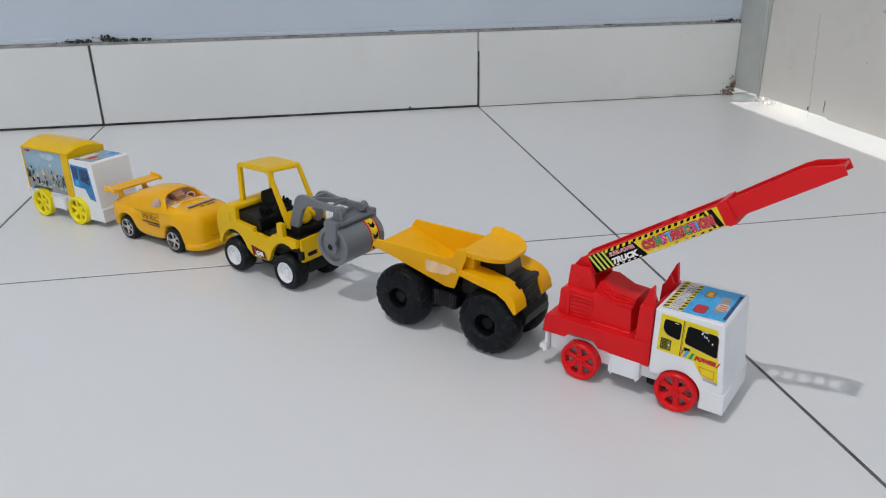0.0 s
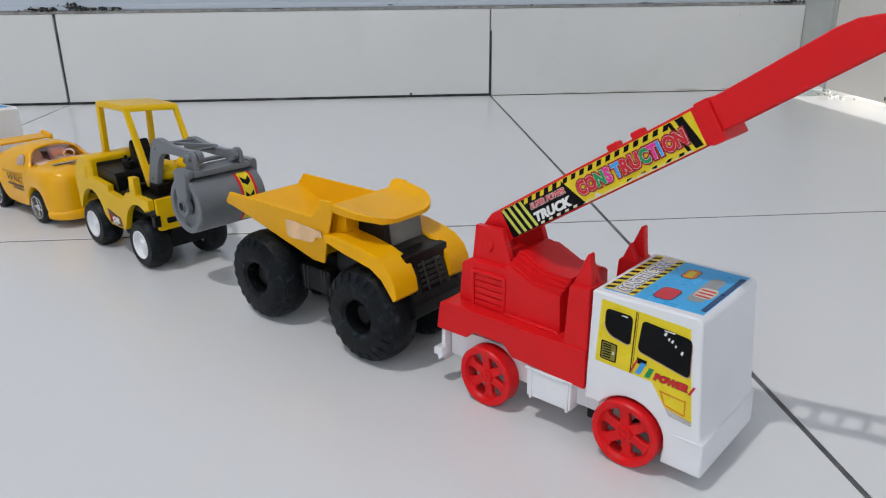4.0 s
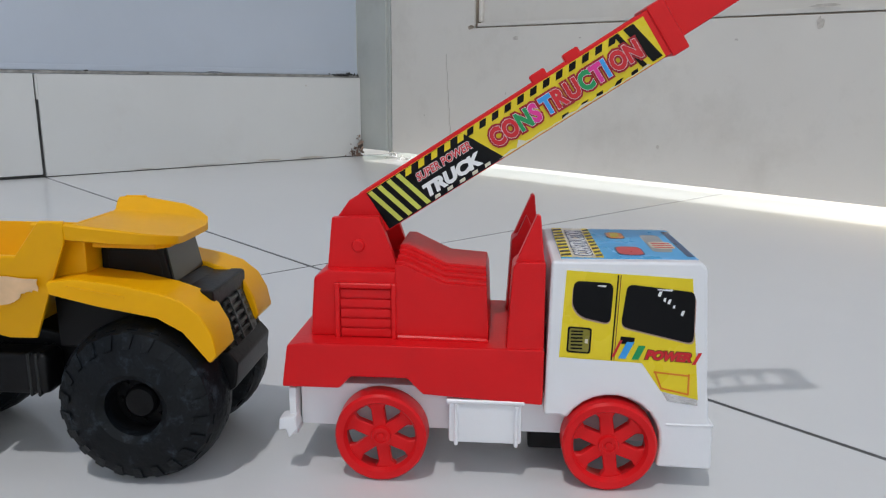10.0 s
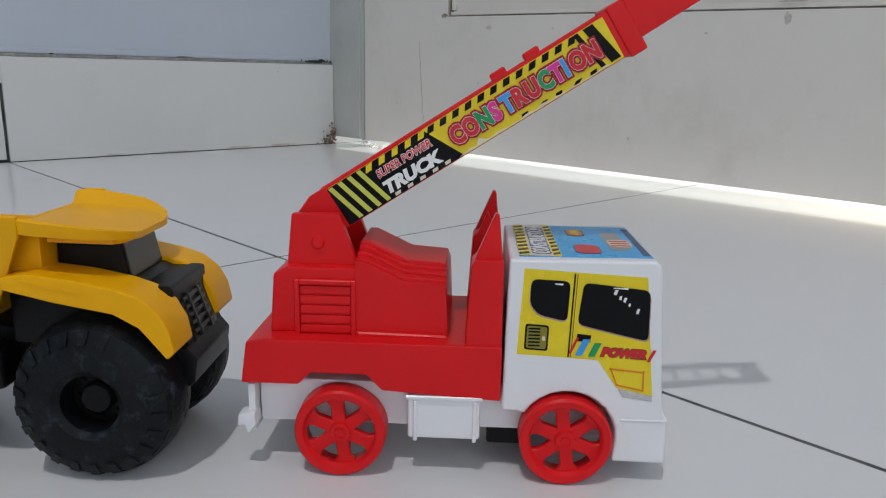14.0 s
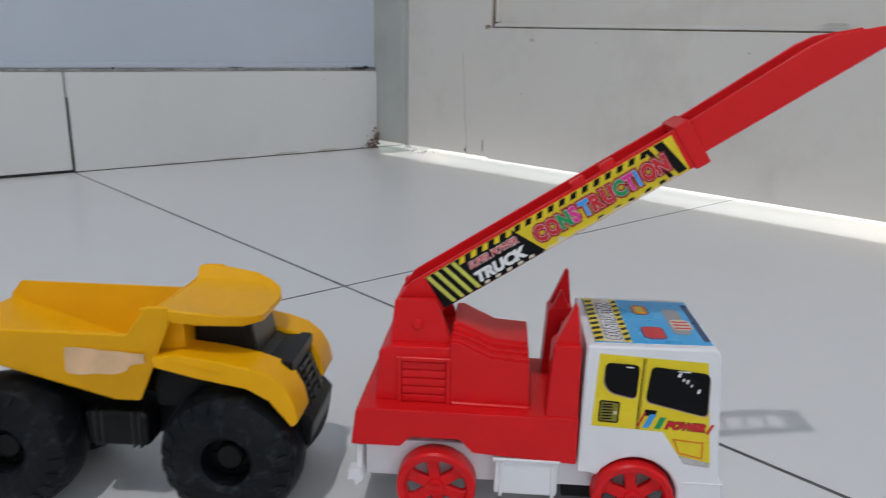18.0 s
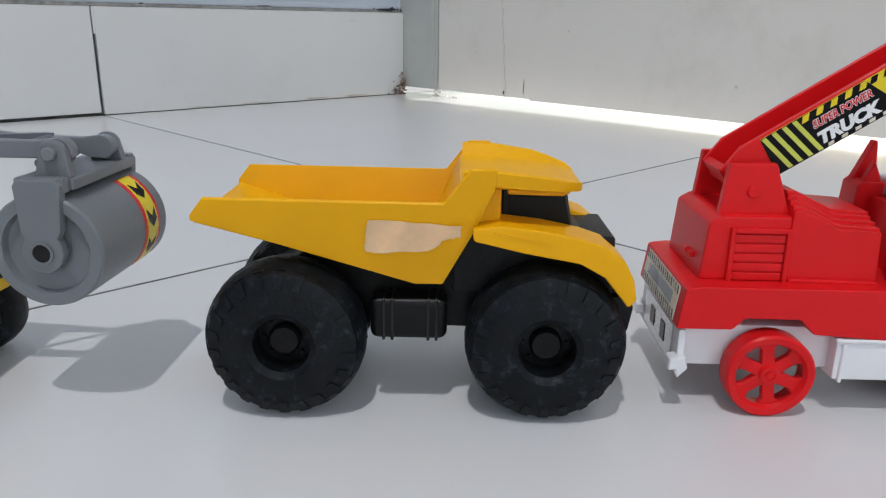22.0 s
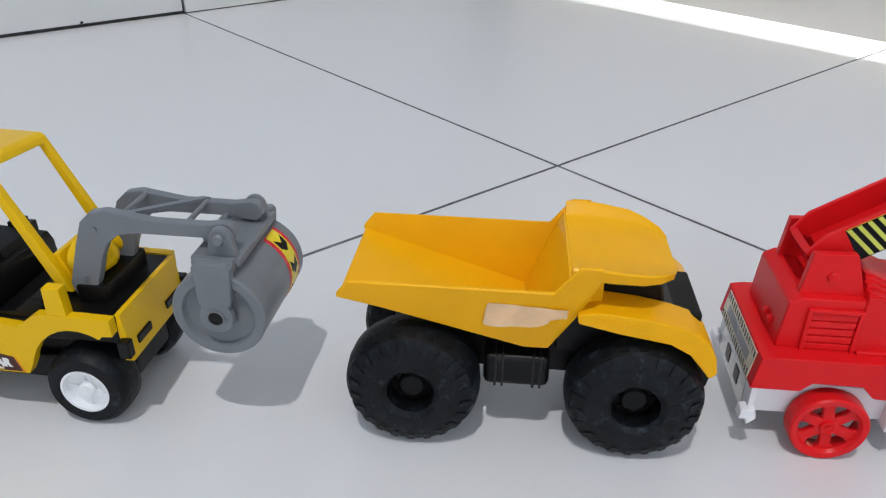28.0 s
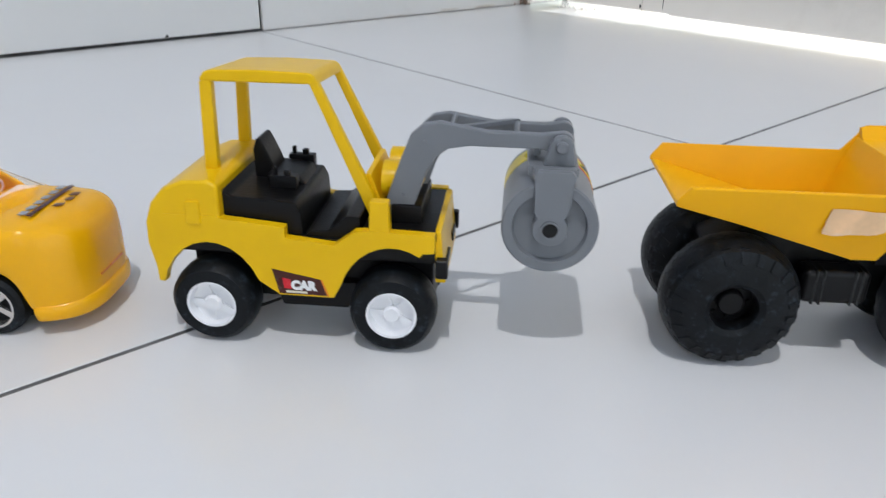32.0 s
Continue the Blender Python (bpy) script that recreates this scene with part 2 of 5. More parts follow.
def part(name, bm, mat, parent=None, label="", scale=0.001, bevel=0.0, segments=2, smooth=True):
    finish(bm, bevel, segments, smooth)
    if scale != 1:
        bmesh.ops.scale(bm, vec=(scale,) * 3, verts=bm.verts)
    me = bpy.data.meshes.new(name)
    bm.to_mesh(me)
    bm.free()
    me.materials.append(mat)
    ob = new(name, me)
    ob.parent = parent
    if bevel:
        ob.modifiers.new("WeightedNormal", "WEIGHTED_NORMAL").keep_sharp = True
    return tagged(ob, label)


def thing(name, label, category, m, group=""):
    ob = new(name)
    ob.empty_display_size = 0.02
    ob.matrix_world = m
    return tagged(ob, label, category, group)


def prism(profile, y0, y1, bm=None):
    """A side profile of (x, z) pulled from y0 to y1."""
    bm = bm or bmesh.new()
    a = [bm.verts.new((x, y0, z)) for x, z in profile]
    b = [bm.verts.new((x, y1, z)) for x, z in profile]
    bm.faces.new(a)
    bm.faces.new(b[::-1])
    for i in range(len(a)):
        j = (i + 1) % len(a)
        bm.faces.new((a[i], b[i], b[j], a[j]))
    return bm


def box(x0, x1, y0, y1, z0, z1, bm=None):
    return prism([(x0, z0), (x1, z0), (x1, z1), (x0, z1)], y0, y1, bm)


def slab(points, thick, bm=None):
    """A flat polygon in space, thickened along its normal."""
    bm = bm or bmesh.new()
    p = [Vector(q) for q in points]
    n = Vector((0, 0, 0))
    for i in range(len(p)):
        n += p[i].cross(p[(i + 1) % len(p)])
    n = n.normalized() * thick
    a = [bm.verts.new(q) for q in p]
    b = [bm.verts.new(q + n) for q in p]
    bm.faces.new(a[::-1])
    bm.faces.new(b)
    for i in range(len(a)):
        j = (i + 1) % len(a)
        bm.faces.new((a[i], a[j], b[j], b[i]))
    return bm


def lathe(profile, segs=32, cx=0, cy=0, cz=0, bm=None, wobble=0.0, closed=True):
    """A profile of (radius, y) turned round the y axis."""
    bm = bm or bmesh.new()
    rings = []
    for i in range(segs):
        a = 2 * math.pi * i / segs
        k = 1 + wobble * math.sin(3 * a + 1)
        rings.append([bm.verts.new((cx + r * k * math.cos(a), cy + y, cz + r * k * math.sin(a))) for r, y in profile])
    last = len(profile) if closed else len(profile) - 1
    for i in range(segs):
        p, q = rings[i], rings[(i + 1) % segs]
        for j in range(last):
            k = (j + 1) % len(profile)
            bm.faces.new((p[j], q[j], q[k], p[k]))
    return bm


def rod(a, b, r, segs=10, bm=None):
    bm = bm or bmesh.new()
    a, b = Vector(a), Vector(b)
    turn = (b - a).to_track_quat("Z", "Y").to_matrix()
    lo, hi = [], []
    for i in range(segs):
        c = turn @ Vector((r * math.cos(2 * math.pi * i / segs), r * math.sin(2 * math.pi * i / segs), 0))
        lo.append(bm.verts.new(a + c))
        hi.append(bm.verts.new(b + c))
    bm.faces.new(lo[::-1])
    bm.faces.new(hi)
    for i in range(segs):
        j = (i + 1) % segs
        bm.faces.new((lo[i], lo[j], hi[j], hi[i]))
    return bm


def arc(cx, cz, r, a0, a1, n):
    return [(cx + r * math.cos(radians(a0 + (a1 - a0) * i / n)), cz + r * math.sin(radians(a0 + (a1 - a0) * i / n))) for i in range(n + 1)]


def bow(cx, cz, rx, rz, a0, a1, n):
    return [(cx + rx * math.cos(radians(a0 + (a1 - a0) * i / n)), cz + rz * math.sin(radians(a0 + (a1 - a0) * i / n))) for i in range(n + 1)]


def moved(bm, m):
    bmesh.ops.transform(bm, matrix=m, verts=bm.verts)
    return bm


def lettering(text, size, m, swell=0.0, shear=0.0, depth=0.06, space=1.0):
    """Printed letters as a thin mesh: the text's plane is x, y; m puts it in place."""
    cu = bpy.data.curves.new("text", "FONT")
    cu.body, cu.size, cu.extrude, cu.offset, cu.shear, cu.space_character, cu.resolution_u = text, size, depth, swell, shear, space, 3
    ob = new("text", cu)
    me = bpy.data.meshes.new_from_object(ob.evaluated_get(bpy.context.evaluated_depsgraph_get()))
    bm = bmesh.new()
    bm.from_mesh(me)
    bpy.data.objects.remove(ob)
    bpy.data.curves.remove(cu)
    bpy.data.meshes.remove(me)
    return moved(bm, m)


def spoked_wheel(name, parent, x, y, z, r, width, mat, side, spokes=6):
    """An open plastic wheel, worn uneven: rim, flat hub and spokes that widen to the rim; side: -1 shows its face to -y."""
    h = width / 2
    place = Matrix.Translation((x, y, z)) @ Matrix.Diagonal((1, -side, 1, 1))
    wheel = part(name, moved(lathe([(r * 0.74, -h * 0.55), (r * 0.80, -h * 0.92), (r * 0.94, -h), (r * 0.985, -h * 0.8), (r, h * 0.72), (r * 0.95, h), (r * 0.80, h)], 44, wobble=0.010), place), mat, parent)
    part("hub", moved(lathe([(0.01, -h * 0.72), (r * 0.07, -h * 0.72), (r * 0.08, -h * 0.62), (r * 0.13, -h * 0.62), (r * 0.14, -h * 0.74), (r * 0.20, -h * 0.72), (r * 0.22, -h * 0.5), (r * 0.22, h * 0.5), (0.01, h * 0.5)], 20, closed=False), place), mat, wheel)
    for i in range(spokes):
        a = 2 * math.pi * (i + 0.62) / spokes
        w0, w1, w2 = r * 0.15, r * 0.135, r * 0.29
        d, n = Vector((math.cos(a), 0, math.sin(a))), Vector((-math.sin(a), 0, math.cos(a)))
        shape = [d * r * 0.15 - n * w0, d * r * 0.60 - n * w1, d * r * 0.80 - n * w2, d * r * 0.80 + n * w2, d * r * 0.60 + n * w1, d * r * 0.15 + n * w0]
        bm = bmesh.new()
        fv, bv = [[bm.verts.new(q + Vector((0, depth, 0))) for q in shape] for depth in (-h * 0.45, h * 0.2)]
        bm.faces.new(fv)
        bm.faces.new(bv[::-1])
        for k in range(6):
            bm.faces.new((fv[k], fv[(k + 1) % 6], bv[(k + 1) % 6], bv[k]))
        part("spoke", moved(bm, place), mat, wheel, bevel=0.3, segments=1)
    return wheel


# ---- the setting ----
WALL_TOP, X_DOOR, GAP = 2.7, 0.470, 0.0104


def setting(name, bm, mat, label, category, bevel=0.0, parent=None):
    ob = part(name, bm, mat, parent, "", 1, bevel)
    return ob if parent else tagged(ob, label, category, kind="structure")


setting("ground", box(-60, 60, -60, 60, -0.4, -0.03), EARTH, "bare pale earth ground outside the room", "ground")
floor = setting("floor", box(-2.6, 1.25, -2.6, 0.608, -0.03, -0.0004), GROUT, "white glazed floor tiles with thin dark grout joints", "floor")
setting("wall_back", box(-2.6, 0.467, 0.609, 0.75, 0, WALL_TOP), WALLPAINT, "pale blue painted wall above a white tile skirting", "wall")
setting("wall_left", box(-2.75, -2.6, -2.6, 0.75, 0, WALL_TOP), WALLPAINT, "pale blue painted side wall of the room", "wall")
setting("wall_door", box(0.467, 0.60, -2.6, -0.335, 0, WALL_TOP), WALLPAINT, "painted wall beside the cream door", "wall")
setting("wall_over_door", box(0.467, 0.60, -0.335, 0.75, 2.11, WALL_TOP), WALLPAINT, "painted wall above the cream door", "wall")
setting("ceiling", box(-2.75, 0.60, -2.6, 0.75, WALL_TOP, WALL_TOP + 0.12), WHITEPAINT, "plain white painted ceiling", "ceiling")

# door frame: the upright with its rebate
frame_bm = box(0.466, 0.56, 0.533, 0.608, 0.012, 2.11)
jamb = setting("door_frame", frame_bm, JAMBPAINT, "grey-green painted wooden door frame upright with worn paint", "door frame", 0.0012)
setting("rebate", box(0.4695, 0.56, 0.5262, 0.5328, 0.010, 2.06), JAMBPAINT, "", "", 0.0008, jamb)
setting("door_frame_far", box(0.466, 0.56, -0.335, -0.285, 0, 2.11), JAMBPAINT, "grey-green painted door frame upright", "door frame", 0.0012)
setting("door_frame_top", box(0.466, 0.56, -0.284, 0.5255, 2.062, 2.108), JAMBPAINT, "grey-green painted door frame head", "door frame", 0.0012)

# the door: stiles, rails and a sunk panel behind a groove that sags a little along the bottom rail
door = setting("door_1", box(0.478, 0.497, -0.2845, 0.5256, GAP + 0.003, 2.0615), DOORPAINT, "cream painted panel door, shut, scuffed, with daylight under it", "door")


def door_part(name, bm, bevel=0.0015):
    return setting(name, bm, DOORPAINT, "", "", bevel, door)


def sagging(y0, y1, low, high, x0, x1):
    """A bar along the door whose edges fall towards the hinge: low and high are its heights at the panel's far corner."""
    bm = bmesh.new()
    for x, turn in ((x0, 1), (x1, -1)):
        bm.faces.new([bm.verts.new((x, y, z + SAG * (y - 0.345) * (z > 0.1))) for y, z in ((y0, low), (y1, low), (y1, high), (y0, high))][::turn])
    bm.verts.ensure_lookup_table()
    for i in range(4):
        k = (i + 1) % 4
        bm.faces.new((bm.verts[i], bm.verts[k], bm.verts[(7 - k)], bm.verts[7 - i]))
    return bm


SAG, P = 0.025, 0.346
door_part("stile", box(X_DOOR + 0.0002, 0.4779, P, 0.5238, GAP + 0.001, 2.055), 0)
door_part("stile", box(X_DOOR, 0.4779, -0.278, -0.225, 0.1865, 2.055))
door_part("bottom_rail", sagging(-0.278, P, GAP - 0.001, 0.1845, X_DOOR, 0.4779), 0)
door_part("middle_rail", box(X_DOOR, 0.4779, -0.2245, P - 0.001, 0.90, 1.06))
door_part("top_rail", box(X_DOOR, 0.4779, -0.2245, P - 0.001, 1.90, 2.055))
# the grooves are browner and darker than the rails, with paler blotches
door_part("panel_groove", sagging(-0.2245, P - 0.001, 0.1846, 0.1858, X_DOOR + 0.0022, 0.4779), 0).data.materials[0] = GROOVEBROWN
door_part("panel_groove", box(X_DOOR + 0.0022, 0.4779, P - 0.0040, P - 0.0010, 0.1871, 0.26), 0).data.materials[0] = GROOVEBROWN
door_part("moulding", sagging(-0.2245, P - 0.0045, 0.1859, 0.191, X_DOOR + 0.0014, 0.4779), 0.001)
door_part("moulding", box(X_DOOR + 0.003, 0.4779, P - 0.0100, P - 0.0045, 0.1925, 0.8995), 0.001)



def chip(parent, axis, u, z, w, h, mat, seed, name="paint_chip", off=0.0):
    """An irregular thin flake or stain on the door (axis x) or on the skirting and wall above it (axis y)."""
    rnd = random.Random(seed)
    pts = [(u + w / 2 * rnd.uniform(0.6, 1.0) * math.cos(2 * math.pi * k / 13), z + h / 2 * rnd.uniform(0.5, 1.0) * math.sin(2 * math.pi * k / 13)) for k in range(13)]
    at = [(X_DOOR - 0.0003, pu, pz) for pu, pz in pts] if axis == "x" else [(pu, 0.5983 + off, pz) for pu, pz in pts[::-1]]
    setting(name, slab(at, -0.0004), mat, "", "", 0, parent)


for k, (u, z, w, h) in enumerate(((0.271, 0.169, 0.011, 0.006), (-0.097, 0.166, 0.008, 0.014), (-0.10, 0.181, 0.030, 0.004), (0.448, 0.069, 0.004, 0.002), (0.286, 0.101, 0.003, 0.004), (0.059, 0.047, 0.004, 0.005), (0.17, 0.165, 0.004, 0.002), (-0.02, 0.155, 0.005, 0.003))):
    chip(door, "x", u, z, w, h, STAIN, k)
chip(door, "x", 0.352, 0.186, 0.016, 0.007, GROOVEBROWN, 31)
for k in range(6):
    chip(door, "x", 0.400 - 0.0022 * k, 0.142 - 0.0245 * k, 0.0011, 0.034, STAIN, 40 + k, "board_seam")
chip(door, "x", 0.356, 0.026, 0.0014, 0.024, DARKDIRT, 60, "crack")
chip(door, "x", 0.392, 0.017, 0.003, 0.007, DARKDIRT, 61, "crack")

# skirting: one piece of tile to each length
skirt_top = 0.122
skirting = setting("baseboard", box(-2.6, 0.4655, 0.6035, 0.6088, 0.0, skirt_top - 0.001), GROUT, "row of white skirting tiles with dark vertical joints", "baseboard")
ledge = setting("trim", box(-2.6, 0.4655, 0.6025, 0.6089, skirt_top + 0.0006, skirt_top + 0.004), MORTAR, "thin rough mortar edge on top of the skirting", "trim")
x = 0.4652
for left, gap in ((0.0, 0.0), (-0.6, 0.0022), (-1.2, 0.0022), (-1.8, 0.0022), (-2.4, 0.0022)):
    bottom = 0.0008 if left == 0 else 0.0034
    setting("tile", box(left + 0.0016, x - gap, 0.5985, 0.6034, bottom, skirt_top), SKIRT, "", "", 0.0007, skirting)
    x = left
setting("joint_filler", box(-0.0004, 0.0024, 0.5994, 0.6034, 0.092, skirt_top - 0.0005), SKIRT, "", "", 0.0003, skirting)

setting("painted_lip", box(-2.6, 0.4655, 0.6052, 0.6089, skirt_top + 0.0042, skirt_top + 0.0115), WALLPAINT, "", "", 0.0012, ledge)
for k, (u, z, w, h) in enumerate(((-0.143, 0.1290, 0.010, 0.0022), (0.058, 0.1265, 0.007, 0.0022), (0.225, 0.1272, 0.030, 0.0016), (0.430, 0.1258, 0.034, 0.0040), (0.133, 0.1245, 0.006, 0.0016), (-0.300, 0.1262, 0.020, 0.0014))):
    chip(ledge, "y", u, z, w, h, DARKDIRT, 70 + k, "broken_edge", 0.0026)
for k, (u, z, w, h) in enumerate(((0.30, 0.0030, 0.050, 0.0030), (0.37, 0.0028, 0.060, 0.0036), (0.20, 0.0022, 0.060, 0.0016), (0.366, 0.110, 0.003, 0.003), (0.12, 0.0022, 0.030, 0.0014))):
    chip(skirting, "y", u, z, w, h, STAIN, 80 + k, "stain")
chip(skirting, "y", -0.117, 0.0050, 0.005, 0.004, DARKDIRT, 90, "stain")

# flakes of broken mortar and dirt along the skirting's top and in the corner
def crumbs(name, mat, spots, label):
    rnd = random.Random(7)
    bm = bmesh.new()
    for cx, cy, cz, rx, ry, rz, n in spots:
        for _ in range(n):
            m = Matrix.Translation((cx + rnd.gauss(0, rx), cy + rnd.gauss(0, ry), cz + abs(rnd.gauss(0, rz)))) @ Euler([rnd.uniform(0, 6) for _ in range(3)]).to_matrix().to_4x4()
            s = rnd.uniform(0.0006, 0.0024)
            bmesh.ops.create_icosphere(bm, subdivisions=1, radius=s, matrix=m @ Matrix.Diagonal((rnd.uniform(0.6, 1.6), rnd.uniform(0.5, 1.2), rnd.uniform(0.3, 0.9), 1)))
    ob = part(name, bm, mat, None, "", 1, 0, 2, False)
    return tagged(ob, label, "dirt", kind="stuff")


crumbs("mortar_flakes", DARKDIRT, [(-0.615, 0.602, skirt_top + 0.005, 0.012, 0.001, 0.002, 60), (-0.575, 0.602, skirt_top + 0.007, 0.007, 0.001, 0.003, 60), (-0.540, 0.602, skirt_top + 0.006, 0.014, 0.001, 0.0012, 60),
       (0.438, 0.602, skirt_top + 0.004, 0.010, 0.001, 0.0014, 50)], "dark broken mortar flakes on the skirting's top edge")
crumbs("corner_dirt", RUSTDIRT, [(0.452, 0.594, 0.001, 0.008, 0.003, 0.008, 60), (0.459, 0.594, 0.012, 0.003, 0.002, 0.012, 40)], "brown dirt heaped in the corner by the door frame")
crumbs("loose_mortar", WHITEPAINT, [(0.474, 0.530, 0.001, 0.005, 0.004, 0.004, 30), (0.480, 0.510, 0.0, 0.010, 0.010, 0.002, 24)], "pale crumbs of mortar at the foot of the door frame")

# ceiling lamp
lampfix = thing("ceiling_lamp", "round white ceiling lamp", "lamp", pose(-1.17, -0.877, 2.60))
part("body", moved(lathe([(0.01, 0), (95, 0), (110, 20), (110, 60), (0.01, 60)], 40, closed=False), pose(0, 0, 0, 90) @ Matrix.Translation((0, 40, 0))), WHITE, lampfix)



# ---- toys ----
TOY = 0.983  # one scale for all five toys


def stand(px, py, yaw, half):
    """The pose of a toy whose near wheel faces stand at px, py: its middle lies half its width to the left."""
    a, half = radians(yaw), half * 0.001 * TOY
    return pose(px - math.sin(a) * half, py + math.cos(a) * half, 0, 0, 0, yaw) @ Matrix.Diagonal((TOY, TOY, TOY, 1))


def decal(name, profile, y, mat, parent, label="", thick=0.12):
    """A printed sheet on a side facing -y."""
    return part(name, prism(profile, y - thick, y), mat, parent, label, smooth=False)


def rounded(points, r, n=4):
    """A polygon with its corners rounded off."""
    out = []
    for i, p in enumerate(points):
        p, before, after = Vector(p), Vector(points[i - 1]), Vector(points[(i + 1) % len(points)])
        k = min(r, (before - p).length * 0.45, (after - p).length * 0.45)
        a, b = p + (before - p).normalized() * k, p + (after - p).normalized() * k
        for j in range(n + 1):
            u = j / n
            out.append(tuple(a * (1 - u) ** 2 + p * 2 * u * (1 - u) + b * u * u))
    return out


def joined(profiles, y, thick=0.1):
    bm = bmesh.new()
    for p in profiles:
        prism(p, y - thick, y, bm)
    return bm


def truck_cab(truck, x0, x1, top, half, wheel_x, wheel_z):
    """The white cab: rounded, its front leaning back a little, arched over the front wheel."""
    prof = [(x0, 21), (x0 + 0.7, top), (x1 - 6.5, top + 0.5), (x1 - 4.8, top - 1.2), (x1 - 2.2, 30), (x1 - 1.2, 21), (x1, 19.5), (x1 + 0.4, 6.3), (wheel_x + 13.2, 6.6)]
    prof += [(wheel_x + 13.8, 13)] + arc(wheel_x, wheel_z - 0.8, 13.9, 14, 152, 10) + [(wheel_x - 14.0, 21)]
    cab = part("cab", prism(prof, -half, half), WHITE, truck, "glossy white plastic cab", bevel=2.6, segments=4)
    part("bumper_line", box(x1 - 13, x1 + 0.1, -half - 0.25, half + 0.25, 19.2, 20), WHITE, cab, bevel=0.25, segments=1)
    return cab


def running_gear(truck, wheel_mat, xr, xf, r, half):
    part("chassis", box(-57, 21, -19.4, 19.4, 13.2, 26.5), WHITE, truck, "white plastic lower body", bevel=0.6)
    # black box added low to deepen the dark under the truck
    part("under_block", box(xf - 22, xf - 9, -15, 15, 6.0, 13.6), BLACK, truck, "black plastic box that darkens the underside", bevel=0.8)
    part("front_axle_block", box(21.5, 44, -16, 16, 10, 24), WHITE, truck, bevel=0.6)
    for x in (xr, xf):
        part("axle", rod((x, -half + 3, r), (x, half - 3, r), 1.6), DARKGREY, truck)
        for s in (-1, 1):
            spoked_wheel("wheel", truck, x, s * (half - 1.9), r, r, 7.6, wheel_mat, s)
    for s in (-1, 1):
        y0, y1 = sorted((s * 16, s * (half - 1.4)))
        tank = part("tank", box(-13.2, 7.6, y0, y1, 11.4, 24.4), WHITE, truck, bevel=0.8)
        for x in (-11.6, 5.4):
            part("strap", box(x, x + 1.2, y0 - (0.7 if s < 0 else 0), y1 + (0.7 if s > 0 else 0), 10.8, 23.4), WHITE, tank, bevel=0.3, segments=1)
        part("rim_edge", box(-13.8, 8.2, y0 - (0.8 if s < 0 else 0), y1 + (0.8 if s > 0 else 0), 23.6, 24.8), WHITE, tank, bevel=0.3, segments=1)


